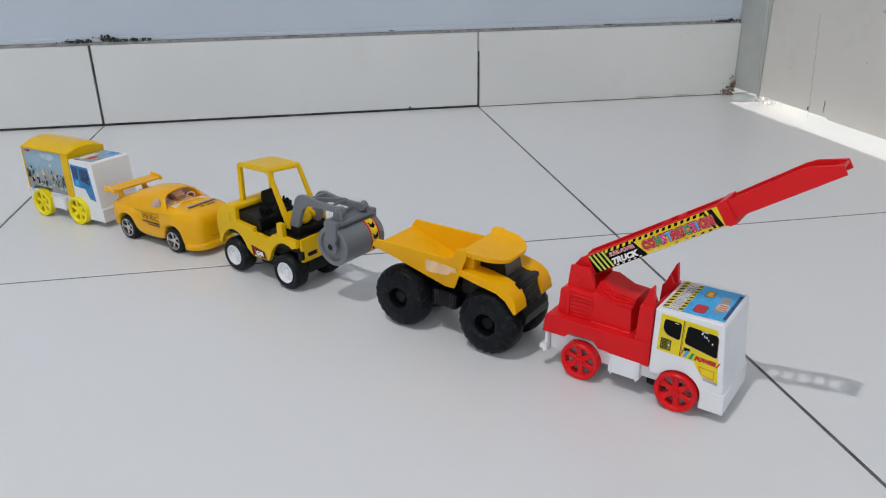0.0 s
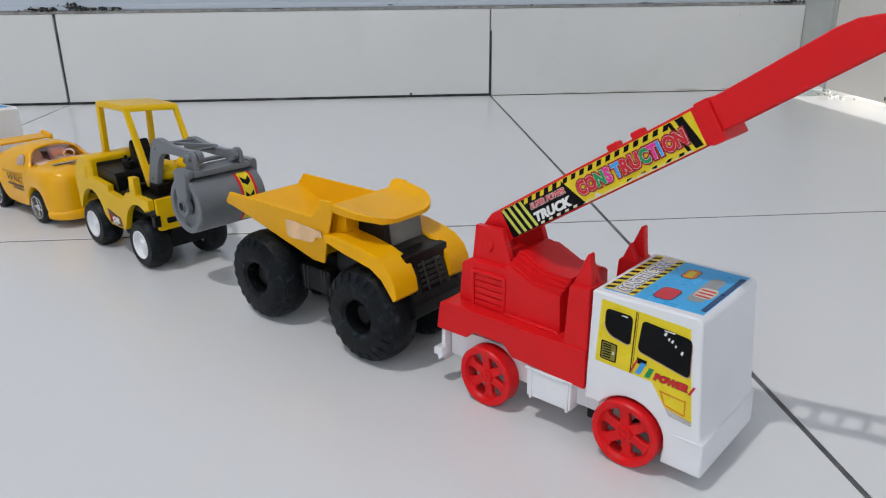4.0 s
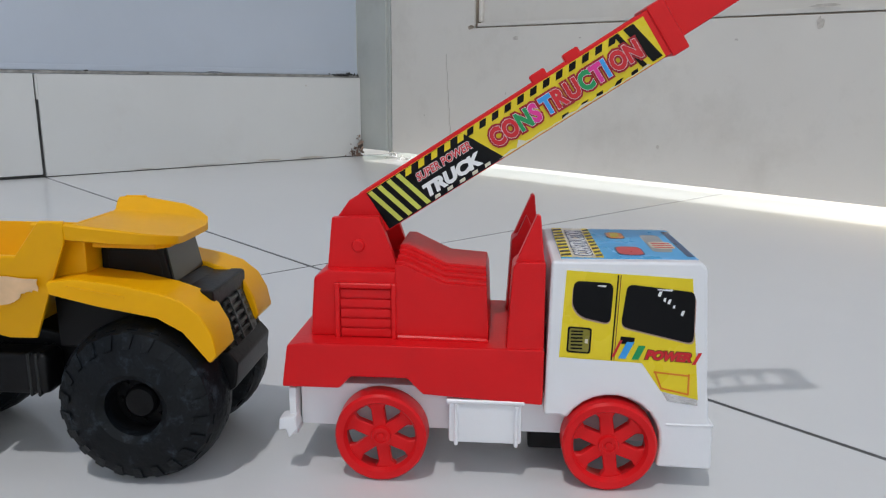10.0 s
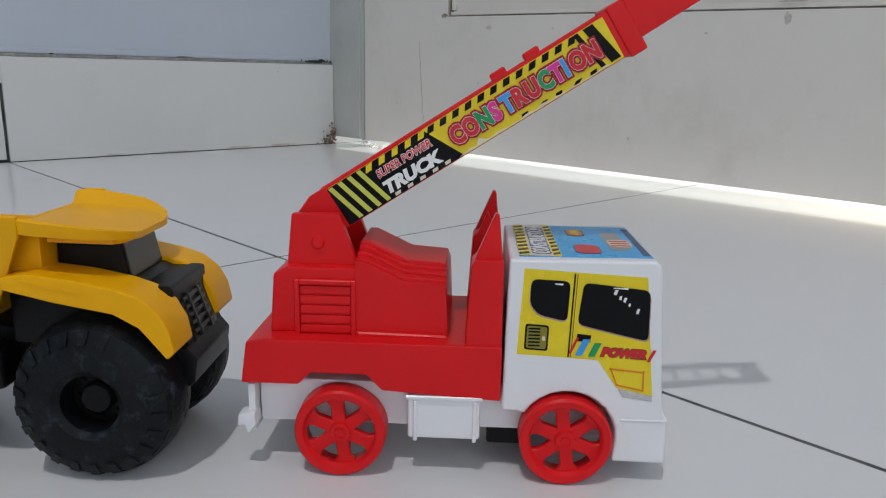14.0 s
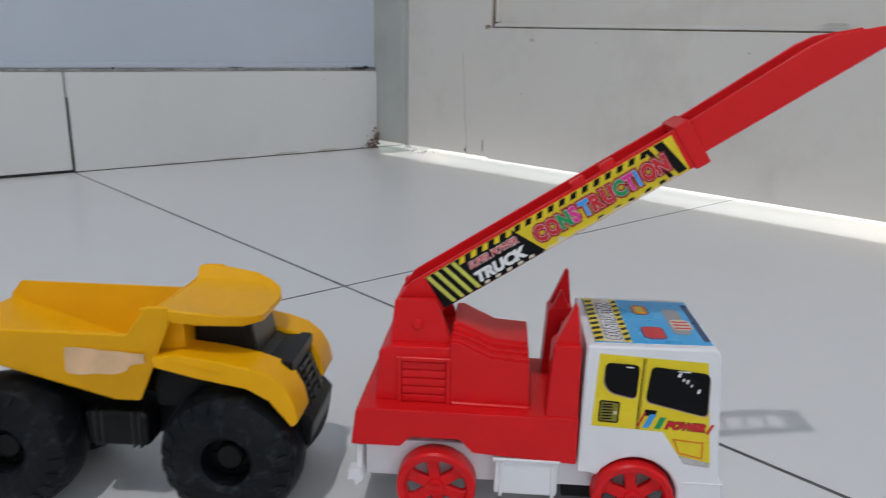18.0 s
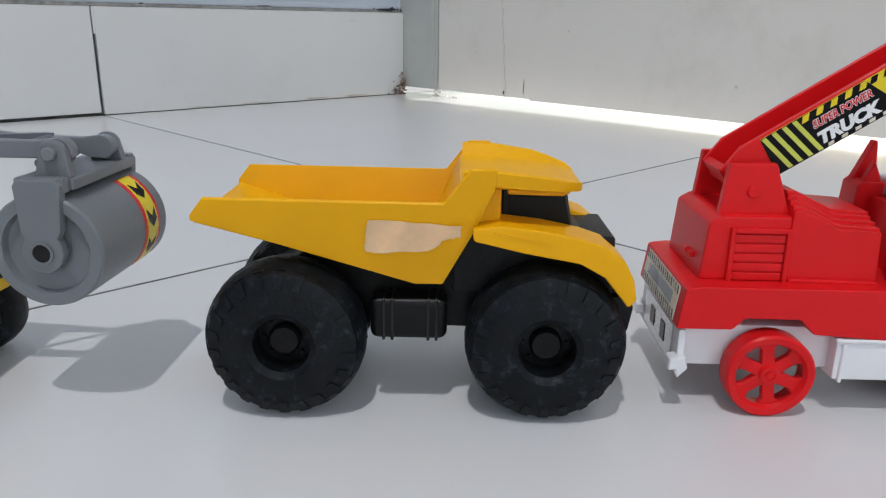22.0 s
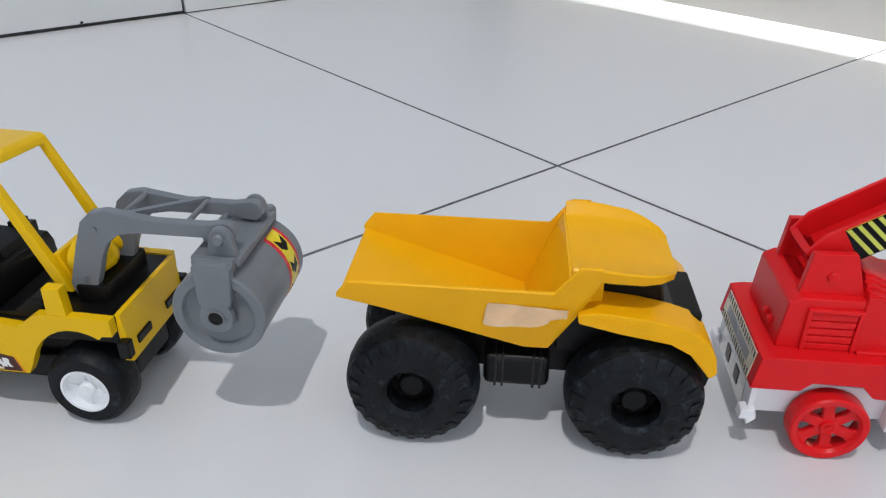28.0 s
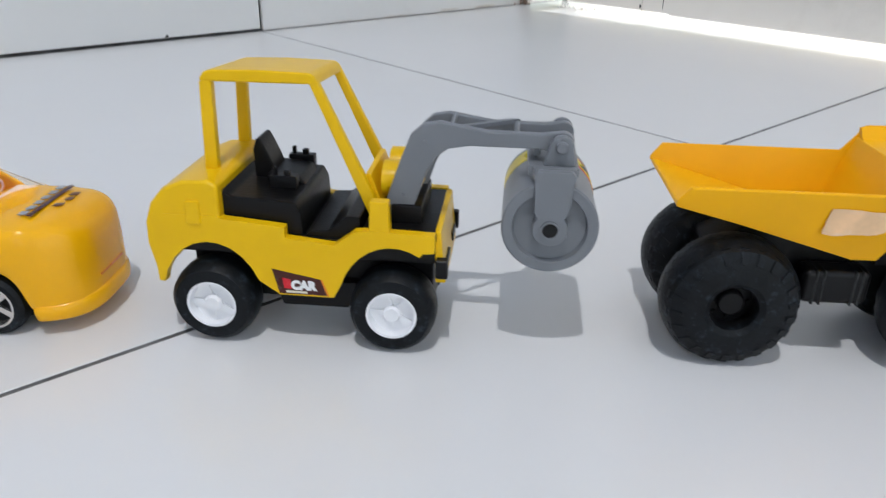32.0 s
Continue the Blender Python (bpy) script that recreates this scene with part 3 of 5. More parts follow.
def fire_truck():
    half = 25.4
    t = thing("toy_crane_truck", "red and white plastic toy truck with a raised red ladder boom", "toy truck", stand(-0.0997, -0.2582, -45.98, half), "row of toy vehicles")
    running_gear(t, RED, -32.4, 31.8, 13.3, half)
    # bed
    bed = [(-61, 26.8), (-59.2, 39.4), (-54, 40.2), (13.2, 40.2), (13.2, 23.8), (-20.5, 25.8), (-25, 30.4), (-41, 30.4), (-44.5, 26.8)]
    part("bed", prism(bed, -24.6, 24.6), RED, t, "red plastic truck bed", bevel=0.7)
    # turret with louvres on both sides
    tower = part("turret", prism([(-54, 40), (-52.6, 57.6), (-48.6, 59.8), (-28, 59.8), (-28, 40)], -17.6, 17.6), RED, t, bevel=1.0)
    for s in (-1, 1):
        y = s * 17.6
        lo, hi = sorted((y, y + s * 1.5))
        for q in ((-46.4, -44.9, 38, 56.4), (-30.1, -28.6, 38, 56.4), (-44.9, -30.1, 54.9, 56.4)):
            part("louvre_frame", box(q[0], q[1], lo, hi, q[2], q[3]), RED, tower, bevel=0.25, segments=1)
        for k in range(5):
            z = 40.4 + 2.9 * k
            lo, hi = sorted((y, y + s * 0.75))
            part("louvre", prism([(-44.8, z), (-30.2, z), (-30.2, z + 2.45), (-44.8, z + 2.45)], lo, hi), RED, tower, bevel=0.36, segments=2)
        c0, c1 = sorted((s * 11.4, s * 14.4))
        cheek = part("cheek", prism([(-49.4, 57), (-47.6, 74.4), (-34, 74.8), (-27.6, 57)], c0, c1), RED, t, bevel=0.4)
        part("pivot", lathe([(0.01, -0.9), (1.5, -0.9), (1.9, -0.4), (1.9, 0.6), (0.01, 0.6)], 16, -40, s * 14.5, 66.4, closed=False), RED, cheek)
    for y in (-8.5, -3.5):
        part("stud", lathe([(0.01, -1.1), (1.0, -1.1), (1.0, 1.1), (0.01, 1.1)], 10, -54, y, 45.5, closed=False), RED, tower)
    # housing ahead of the turret: a flat-sided block whose top rises in low terraces to the middle
    for k, (half_width, up) in enumerate(((18.4, 0.0), (17.2, 0.9), (14.2, 2.0), (11.6, 3.2), (10.2, 4.1))):
        e = 0.12 * k
        step = [(-29 + e, 39.6 + e), (-29 + e, 62.0 + up), (-26.4 + e, 62.0 + up), (-15.4 + e, 56.8 + up), (-3.0 - e, 56.0 + up), (-2.2 - e, 39.6 + e)]
        part("housing" if k == 0 else "housing_terrace", prism(step, -half_width, half_width), RED, t, bevel=0.45, segments=2)
    for s in (-1, 1):
        z0, z1 = sorted((s * 18.2, s * 20.0))
        part("housing_foot", prism([(-28.4, 39.6), (-28.4, 41.6), (-2.6, 41.2), (-2.0, 39.6)], z0, z1), RED, t, bevel=0.4, segments=1)
    # posts with pointed fins behind the cab
    for s in (-1, 1):
        y0, y1 = sorted((s * 13, s * 23.8))
        part("post", prism([(2.6, 39), (4.0, 63.4), (5.4, 64.8), (12.9, 64.8), (13.1, 39)], y0, y1), RED, t, bevel=0.7)
        y0, y1 = sorted((s * 18.6, s * 22.2))
        part("fin", prism([(4.6, 64), (10.2, 77.4), (11.2, 77.2), (12.6, 64)], y0, y1), RED, t, bevel=0.35, segments=1)
        y0, y1 = sorted((s * 13.2, s * 16))
        part("small_fin", prism([(5.4, 64), (8.6, 71.4), (12.0, 64)], y0, y1), RED, t, bevel=0.3, segments=1)
    part("bulkhead", prism([(7, 40), (9, 60), (12.8, 60), (12.8, 40)], -13, 13), RED, t, bevel=0.4)
    # boom: a channel in two lengths, rungs across
    a = radians(32.85)

    def along(d, h):
        return (-45.2 + d * math.cos(a) + h * math.sin(a), 77.5 + d * math.sin(a) - h * math.cos(a))

    def strip(d0, h0, d1, h1):
        return [along(d0, h0), along(d1, h0), along(d1, h1), along(d0, h1)]

    boom = part("boom", prism([along(-6, 3.2), along(2, 0), along(102, 0), along(102, 13.4), along(4, 13.4), along(-2, 9)], -9.4, -7.8), RED, t, "long red channel boom with a printed label", bevel=0.3, segments=1)
    part("boom_side", prism([along(-6, 3.2), along(2, 0), along(102, 0), along(102, 13.4), along(4, 13.4), along(-2, 9)], 7.8, 9.4), RED, boom, bevel=0.3, segments=1)
    part("boom_web", prism(strip(-1, 8.2, 102, 10), -7.8, 7.8), RED, boom)
    part("boom_end", prism(strip(-6, 3.2, -3.6, 9.0), -7.8, 7.8), RED, boom)
    part("collar", prism(strip(99, -0.6, 104.0, 14.4), -9.9, 9.9), RED, boom, bevel=0.5)
    for d in (66, 76.5):
        part("catch", moved(box(-2.4, 2.4, -9.4, -5.2, -0.8, 2.0), Matrix.Translation((along(d, 0)[0], 0, along(d, 0)[1])) @ Matrix.Rotation(-a, 4, "Y")), RED, boom, bevel=0.4, segments=1)
    ext = [along(104, 0.2), along(145, -1.0), along(151, -0.4), along(165, 5.2), along(164.7, 10.6), along(104, 11.2)]
    for y0, y1 in ((-8.4, -7.0), (7.0, 8.4)):
        part("ladder_side", prism(ext, y0, y1), RED, boom, bevel=0.3, segments=1)
    part("ladder_nose", prism(strip(158, 5.6, 164.4, 7.2), -7.0, 7.0), RED, boom)
    for k in range(6):
        d = 106.5 + 9.4 * k
        part("rung", prism(strip(d, 7.6, d + 2.4, 9.0), -7.0, 7.0), RED, boom)
    # boom label
    y = -9.4
    part("boom_label", prism(strip(7.6, 0.9, 97.4, 13.2), y - 0.1, y), I_YELLOW, boom, "yellow and black printed label", smooth=False)
    dark = [along(7.6, 1.0), along(40, 1.0), along(46.6, 13.2), along(7.6, 13.2)]
    part("label_black", prism(dark, y - 0.2, y - 0.1), I_BLACK, boom, smooth=False)
    def print_bar(name, mat, d0, h0, d1, h1, width, out=0.2):
        part(name, prism([along(d0, h0), along(d0 + width, h0), along(d1 + width, h1), along(d1, h1)], y - out - 0.1, y - out), mat, boom, smooth=False)

    for k in range(4):
        print_bar("label_stripe", I_LIME, 7.9 + 3.2 * k, 1.2, 11.2 + 3.2 * k, 12.8, 1.4)
    for k in range(5):
        print_bar("label_tooth", I_YELLOW, 21.0 + 4.4 * k, 1.1, 19.8 + 4.4 * k, 3.0, 2.0)
        print_bar("label_tooth", I_CREAM, 24.0 + 4.2 * k, 12.0, 23.7 + 4.2 * k, 12.9, 1.8)
    for k in range(12):
        print_bar("label_bar", I_BLACK, 41.8 + 4.1 * k, 1.1, 40.6 + 4.1 * k, 2.9, 2.1)
    for k in range(5):
        print_bar("label_bar", I_BLACK, 66 + 5.4 * k + (k % 2), 11.9, 65.6 + 5.4 * k, 12.8, 2.0)
    for d0, h0, d1, h1, w in ((88.2, 1.1, 90.8, 12.4, 1.4), (91.2, 1.1, 93.8, 12.6, 3.0)):
        print_bar("label_bar", I_BLACK, d0, h0, d1, h1, w)
    tear = random.Random(11)
    edge = [(46 + 1.6 * k, 12.85 - tear.uniform(0, 0.55) * (k % 3 > 0) - (1.5 if k == 4 else 0)) for k in range(30)]
    part("label_torn_edge", prism([along(45, 13.0)] + [along(*q) for q in edge] + [along(93, 13.0)], y - 0.42, y - 0.3), I_CREAM, boom, "ragged pale torn edge", smooth=False)

    def on_boom(d, h, out, squeeze):
        px, pz = along(d, h)
        return Matrix.Translation((px, y - out, pz)) @ Matrix.Rotation(-a, 4, "Y") @ Matrix.Rotation(radians(90), 4, "X") @ Matrix.Diagonal((squeeze, 1, 1, 1))

    part("lettering", lettering("SUPER POWER", 3.2, on_boom(22.2, 6.1, 0.35, 0.86), 0.22, 0.2), I_WHITE, boom, smooth=False)
    part("lettering", lettering("SUPER POWER", 3.2, on_boom(22.2, 6.1, 0.45, 0.86), 0.06, 0.2), I_RED, boom, smooth=False)
    part("lettering", lettering("TRUCK", 4.8, on_boom(21.8, 11.2, 0.40, 1.16), 0.30, 0.2), I_WHITE, boom, smooth=False)
    d = 45.9
    for ch, mat in zip("CONSTRUCTION", (I_RED, I_RED, I_GREEN, I_PINK, I_BLUE, I_RED, I_RED, I_GREEN, I_PINK, I_BLUE, I_RED, I_RED)):
        wide = {"I": 2.2, "T": 3.5, "C": 4.0, "O": 4.5, "N": 4.4, "S": 3.7}.get(ch, 4.1)
        for name, swell, out, ink_mat in (("letter_edge", 1.06, 0.46, I_CRIMSON), ("letter_edge", 0.48, 0.54, I_WHITE), ("letter", 0.36, 0.62, mat)):
            part(name, lettering(ch, 6.9, on_boom(d, 9.6, out, 0.80), swell), ink_mat, boom, smooth=False)
        d += wide
    # cab, its side label and roof label
    cab = truck_cab(t, 13.6, 60.2, 65.4, 24.4, 32.2, 14.4)
    y = -24.4
    decal("side_label", [(18.4, 63.0), (51.6, 61.4), (55.4, 27.2), (45.3, 29.4), (39.7, 37.4), (17.2, 38.4)], y, I_YELLOW, cab, "yellow printed side label with black windows")
    for w in ([(20.4, 60.2), (31.0, 59.8), (30.6, 48.6), (22.6, 50.4), (20.2, 53.4)], [(34.6, 59.6), (52.6, 57.8), (53.0, 43.6), (33.4, 48.0)]):
        big = [(p[0] + (p[0] > 40) * 0.3 - (p[0] < 25) * 0.2, p[1] - 0.75) for p in w]
        # rose-grey sheet showing below the pane: its bevel highlight put into colour
        decal("window_highlight", rounded(big, 2.0), y - 0.12, I_ROSE, cab, thick=0.06)
        decal("window_rim", rounded([(p[0], p[1] - 0.3) for p in w], 2.0), y - 0.18, I_BLACK, cab, thick=0.06)
        decal("printed_window", rounded(w, 1.9), y - 0.24, I_BLACK, cab, thick=0.06)
    decal("door_line", [(31.9, 62.0), (32.3, 62.0), (31.6, 38), (31.2, 38)], y - 0.12, I_BLACK, cab)
    decal("door_line", [(32.7, 62.0), (32.9, 62.0), (32.2, 38), (32.0, 38)], y - 0.12, I_BROWN, cab)
    decal("door_catch", [(33.6, 44.9), (37.4, 44.6), (37.2, 42.6), (33.4, 42.8)], y - 0.12, I_BLACK, cab)
    decal("printed_vent", rounded([(19.3, 47.4), (25.8, 47.0), (25.6, 39.6), (19.1, 39.9)], 0.8), y - 0.12, I_BLACK, cab, thick=0.06)
    decal("vent_plate", rounded([(19.8, 46.9), (25.3, 46.5), (25.1, 40.1), (19.6, 40.4)], 0.6), y - 0.18, I_OLIVE, cab, thick=0.06)
    part("vent_lines", joined([[(20.2, z), (23.4, z), (23.4, z + 0.45), (20.2, z + 0.45)] for z in (40.9, 41.9, 42.9, 43.9, 44.9, 45.8)], y - 0.25), I_BLACK, cab, smooth=False)
    decal("vent_latch", [(24.0, 43.9), (24.8, 43.8), (24.8, 42.6), (24.0, 42.7)], y - 0.25, I_CREAM, cab, thick=0.06)
    for mat, px, w, lean, low, high in ((I_RED, 31.4, 0.7, 2.0, 39.0, 43.8), (I_BLUE, 33.2, 2.0, 2.1, 38.6, 43.4), (I_GREEN, 36.8, 1.9, 1.7, 38.4, 42.4), (I_RED, 53.0, 0.9, 1.6, 37.4, 40.8)):
        decal("print_bar", [(px, low), (px + w, low), (px + w + lean, high), (px + lean, high)], y - 0.16, mat, cab)
    for swell, out, mat in ((0.42, 0.14, I_BROWN), (0.20, 0.22, I_RED)):
        part("lettering", lettering("POWER", 3.3, Matrix.Translation((40.4, y - out, 38.8)) @ Matrix.Rotation(radians(2.5), 4, "Y") @ Matrix.Rotation(radians(90), 4, "X") @ Matrix.Diagonal((1.05, 1, 1, 1)), swell, 0.25), mat, cab, smooth=False)
    part("flap_line", joined([[(43.0, 35.2), (52.4, 34.4), (52.4, 33.9), (43.0, 34.7)], [(45.0, 30.6), (52.6, 29.0), (52.6, 28.5), (45.0, 30.1)], [(43.0, 35.2), (43.5, 35.2), (45.5, 30.4), (45.0, 30.4)], [(52.2, 34.6), (52.7, 34.6), (52.9, 28.6), (52.4, 28.6)]], y - 0.14), I_ORANGE, cab, smooth=False)
    decal("foil_edge", [(45.6, 29.3), (55.3, 27.3), (55.4, 25.6), (47.2, 26.6)], y - 0.10, CHROME, cab)
    # glints on the dark windows, painted as small white slivers
    for px, pz, w, h, lean in ((42.6, 56.6, 0.8, 1.2, 0.5), (44.2, 55.2, 0.6, 0.9, 0.2), (45.3, 54.6, 0.7, 1.1, 0.4), (46.8, 53.4, 0.5, 0.7, 0.2), (49.0, 51.4, 0.7, 1.2, 0.4), (26.6, 58.9, 2.2, 0.25, 0.3), (42.4, 58.2, 4.0, 0.25, 0.2)):
        decal("window_glint", [(px, pz), (px + w, pz - 0.3), (px + w + lean, pz + h), (px + lean, pz + h)], y - 0.32, I_WHITE, cab, thick=0.04)
    z = 65.75
    roof = part("roof_label", box(17, 53.6, -21, 21, z - 0.5, z + 0.16), I_SKY, cab, "blue and yellow printed roof label", smooth=False)
    part("roof_label_band", box(17, 28.5, -21, 21, z, z + 0.26), I_CREAM, cab, smooth=False)
    for x0, x1 in ((17.0, 20.0), (26.4, 28.6)):
        part("roof_label_edge", box(x0, x1, -21, 21, z + 0.2, z + 0.3), I_YELLOW, cab, smooth=False)
        for k in range(9):
            yy = -20.4 + 4.55 * k
            part("hazard_bar", slab([(x0 + 0.1, yy, z + 0.3), (x1 - 0.1, yy + 1.4, z + 0.3), (x1 - 0.1, yy + 3.4, z + 0.3), (x0 + 0.1, yy + 2.0, z + 0.3)], 0.08), I_BLACK, cab, smooth=False)
    on_roof = Matrix.Translation((25.6, -19.6, z + 0.34)) @ Matrix.Rotation(radians(90), 4, "Z") @ Matrix.Diagonal((0.70, 1, 1, 1))
    part("roof_lettering", lettering("CONSTRUCTION", 6.6, on_roof, 0.42), I_NAVY, cab, smooth=False)
    part("roof_lettering", lettering("CONSTRUCTION", 6.6, Matrix.Translation((0, 0, 0.08)) @ on_roof, 0.12), I_WHITE, cab, smooth=False)
    def pill(name, x0, x1, y0, y1, out, mat):
        part(name, slab([(px, py, z + out) for px, py in rounded([(x0, y0), (x1, y0), (x1, y1), (x0, y1)], min(x1 - x0, y1 - y0) * 0.4)], 0.06), mat, cab, smooth=False)

    pill("roof_picture", 33.0, 40.6, -17.5, -6.0, 0.18, I_NAVY)
    pill("roof_picture", 33.4, 40.2, -17.0, -6.4, 0.26, I_RED)
    pill("roof_picture", 33.0, 38.6, 5.5, 15.5, 0.18, I_NAVY)
    pill("roof_picture", 33.4, 38.2, 6.0, 15.0, 0.26, I_ORANGE)
    pill("roof_picture", 34.4, 37.0, 7.4, 13.4, 0.34, I_YELLOW)
    pill("roof_picture", 43.4, 49.0, -12.5, 12.0, 0.18, I_GREY)
    pill("roof_picture", 44.0, 50.6, -8.5, 1.5, 0.26, I_CREAM)
    for k in range(3):
        part("roof_picture", box(44.6, 50.0, -7.4 + 2.9 * k, -6.2 + 2.9 * k, z + 0.33, z + 0.38), I_RED, cab, smooth=False)
    part("roof_picture", box(51.4, 53.4, -18, 18, z + 0.16, z + 0.24), I_NAVY, cab, smooth=False)
    # rear: bumper plate, hooks, labels
    rear = part("rear_plate", box(-59.6, -57.4, -23, 23, 11.4, 26), WHITE, t, bevel=0.5)
    for s in (-1, 1):
        y0, y1 = sorted((s * 20, s * 25.4))
        part("hook", prism([(-62.4, 13.6), (-62, 17.4), (-57.4, 18.2), (-56.4, 14.4), (-59.4, 11.2), (-60.2, 14)], y0, y1), WHITE, rear, bevel=0.4, segments=1)
    part("foil_label", box(-59.9, -59.6, -17, 17, 13, 25), CHROME, rear, "crumpled silver foil label", smooth=False)
    part("foil_dark", box(-60.1, -59.9, -9, -4, 16, 22), I_BLACK, rear, smooth=False)
    part("foil_dark", box(-60.1, -59.9, 4, 9, 16, 22), I_MAROON, rear, smooth=False)
    tilt = Matrix.Translation((-60.2, 0, 33.2)) @ Matrix.Rotation(radians(8.1), 4, "Y")
    label = part("rear_label", moved(box(-0.3, 0.0, -20, 20, -5.4, 5.4), tilt), I_CREAM, t, "pale label with black and yellow edges", smooth=False)
    bm = bmesh.new()
    for k in range(16):
        yy = -19.6 + 2.5 * k
        for z0, z1 in ((2.6, 5.3), (-5.3, -2.6)):
            slab([(-0.3, yy, z0), (-0.3, yy + 0.9, z1), (-0.3, yy + 2.1, z1), (-0.3, yy + 1.2, z0)], -0.1, bm)
    part("rear_label_bars", moved(bm, tilt), I_BLACK, label, smooth=False)
    part("rear_label_word", moved(box(-0.45, -0.3, -15, 15, -1.8, 1.9), tilt), I_GREY, label, smooth=False)
    return t


def big_tyre(parent, x, y, r, width, side):
    """A fat lugged tyre with a deep hub."""
    h = width / 2
    prof = [(r * 0.35, -h * 0.86), (r * 0.43, -h), (r * 0.72, -h * 0.98), (r * 0.90, -h * 0.78), (r * 0.985, -h * 0.42), (r, 0), (r * 0.985, h * 0.42), (r * 0.90, h * 0.78), (r * 0.72, h * 0.98), (r * 0.43, h), (r * 0.35, h * 0.86)]
    wheel = part("wheel", lathe(prof, 48, x, y, r), RUBBER, parent, "fat black scuffed tyre with low tread lugs")
    bm = bmesh.new()
    for i in range(22):
        for s in (-1, 1):
            a = 2 * math.pi * (i + (0.5 if s > 0 else 0)) / 22
            m = Matrix.Translation((x, y, r)) @ Matrix.Rotation(-a, 4, "Y")
            lug = [(-1.5, s * h * 0.04, r * 0.985), (1.5, s * h * 0.12, r * 0.985), (1.9, s * h * 0.66, r * 0.925), (-1.1, s * h * 0.66, r * 0.925)]
            if s < 0:
                lug.reverse()
            slab([m @ Vector(q) for q in lug], 0.36, bm)
    part("tread", bm, RUBBER, wheel)
    # the lugs run down over the shoulder as low ribs
    bm = bmesh.new()
    for i in range(22):
        for s in (-1, 1):
            a = 2 * math.pi * (i + (0.5 if s > 0 else 0)) / 22
            m = Matrix.Translation((x, y, r)) @ Matrix.Rotation(-a, 4, "Y")
            rib = [(-1.0, s * h * 0.99, r * 0.74), (0.9, s * h * 0.99, r * 0.74), (1.6, s * h * 0.80, r * 0.905), (-1.2, s * h * 0.80, r * 0.905)]
            if s > 0:
                rib.reverse()
            slab([m @ Vector(q) for q in rib], 0.22, bm)
    part("shoulder_ribs", bm, RUBBER, wheel)
    hub = [(0.01, -h * 0.50), (r * 0.17, -h * 0.50), (r * 0.20, -h * 0.42), (r * 0.20, -h * 0.22), (r * 0.34, -h * 0.20), (r * 0.36, -h * 0.88), (r * 0.40, 0), (0.01, 0)]
    bm = lathe(hub, 28, 0, 0, 0, closed=False)
    for i in range(8):
        a = 2 * math.pi * i / 8
        rod((r * 0.27 * math.cos(a), -h * 0.30, r * 0.27 * math.sin(a)), (r * 0.27 * math.cos(a), -h * 0.1, r * 0.27 * math.sin(a)), 0.7, 6, bm)
    if side > 0:
        bmesh.ops.scale(bm, vec=(1, -1, 1), verts=bm.verts)
    part("hub", moved(bm, Matrix.Translation((x, y, r))), BLACK, wheel)


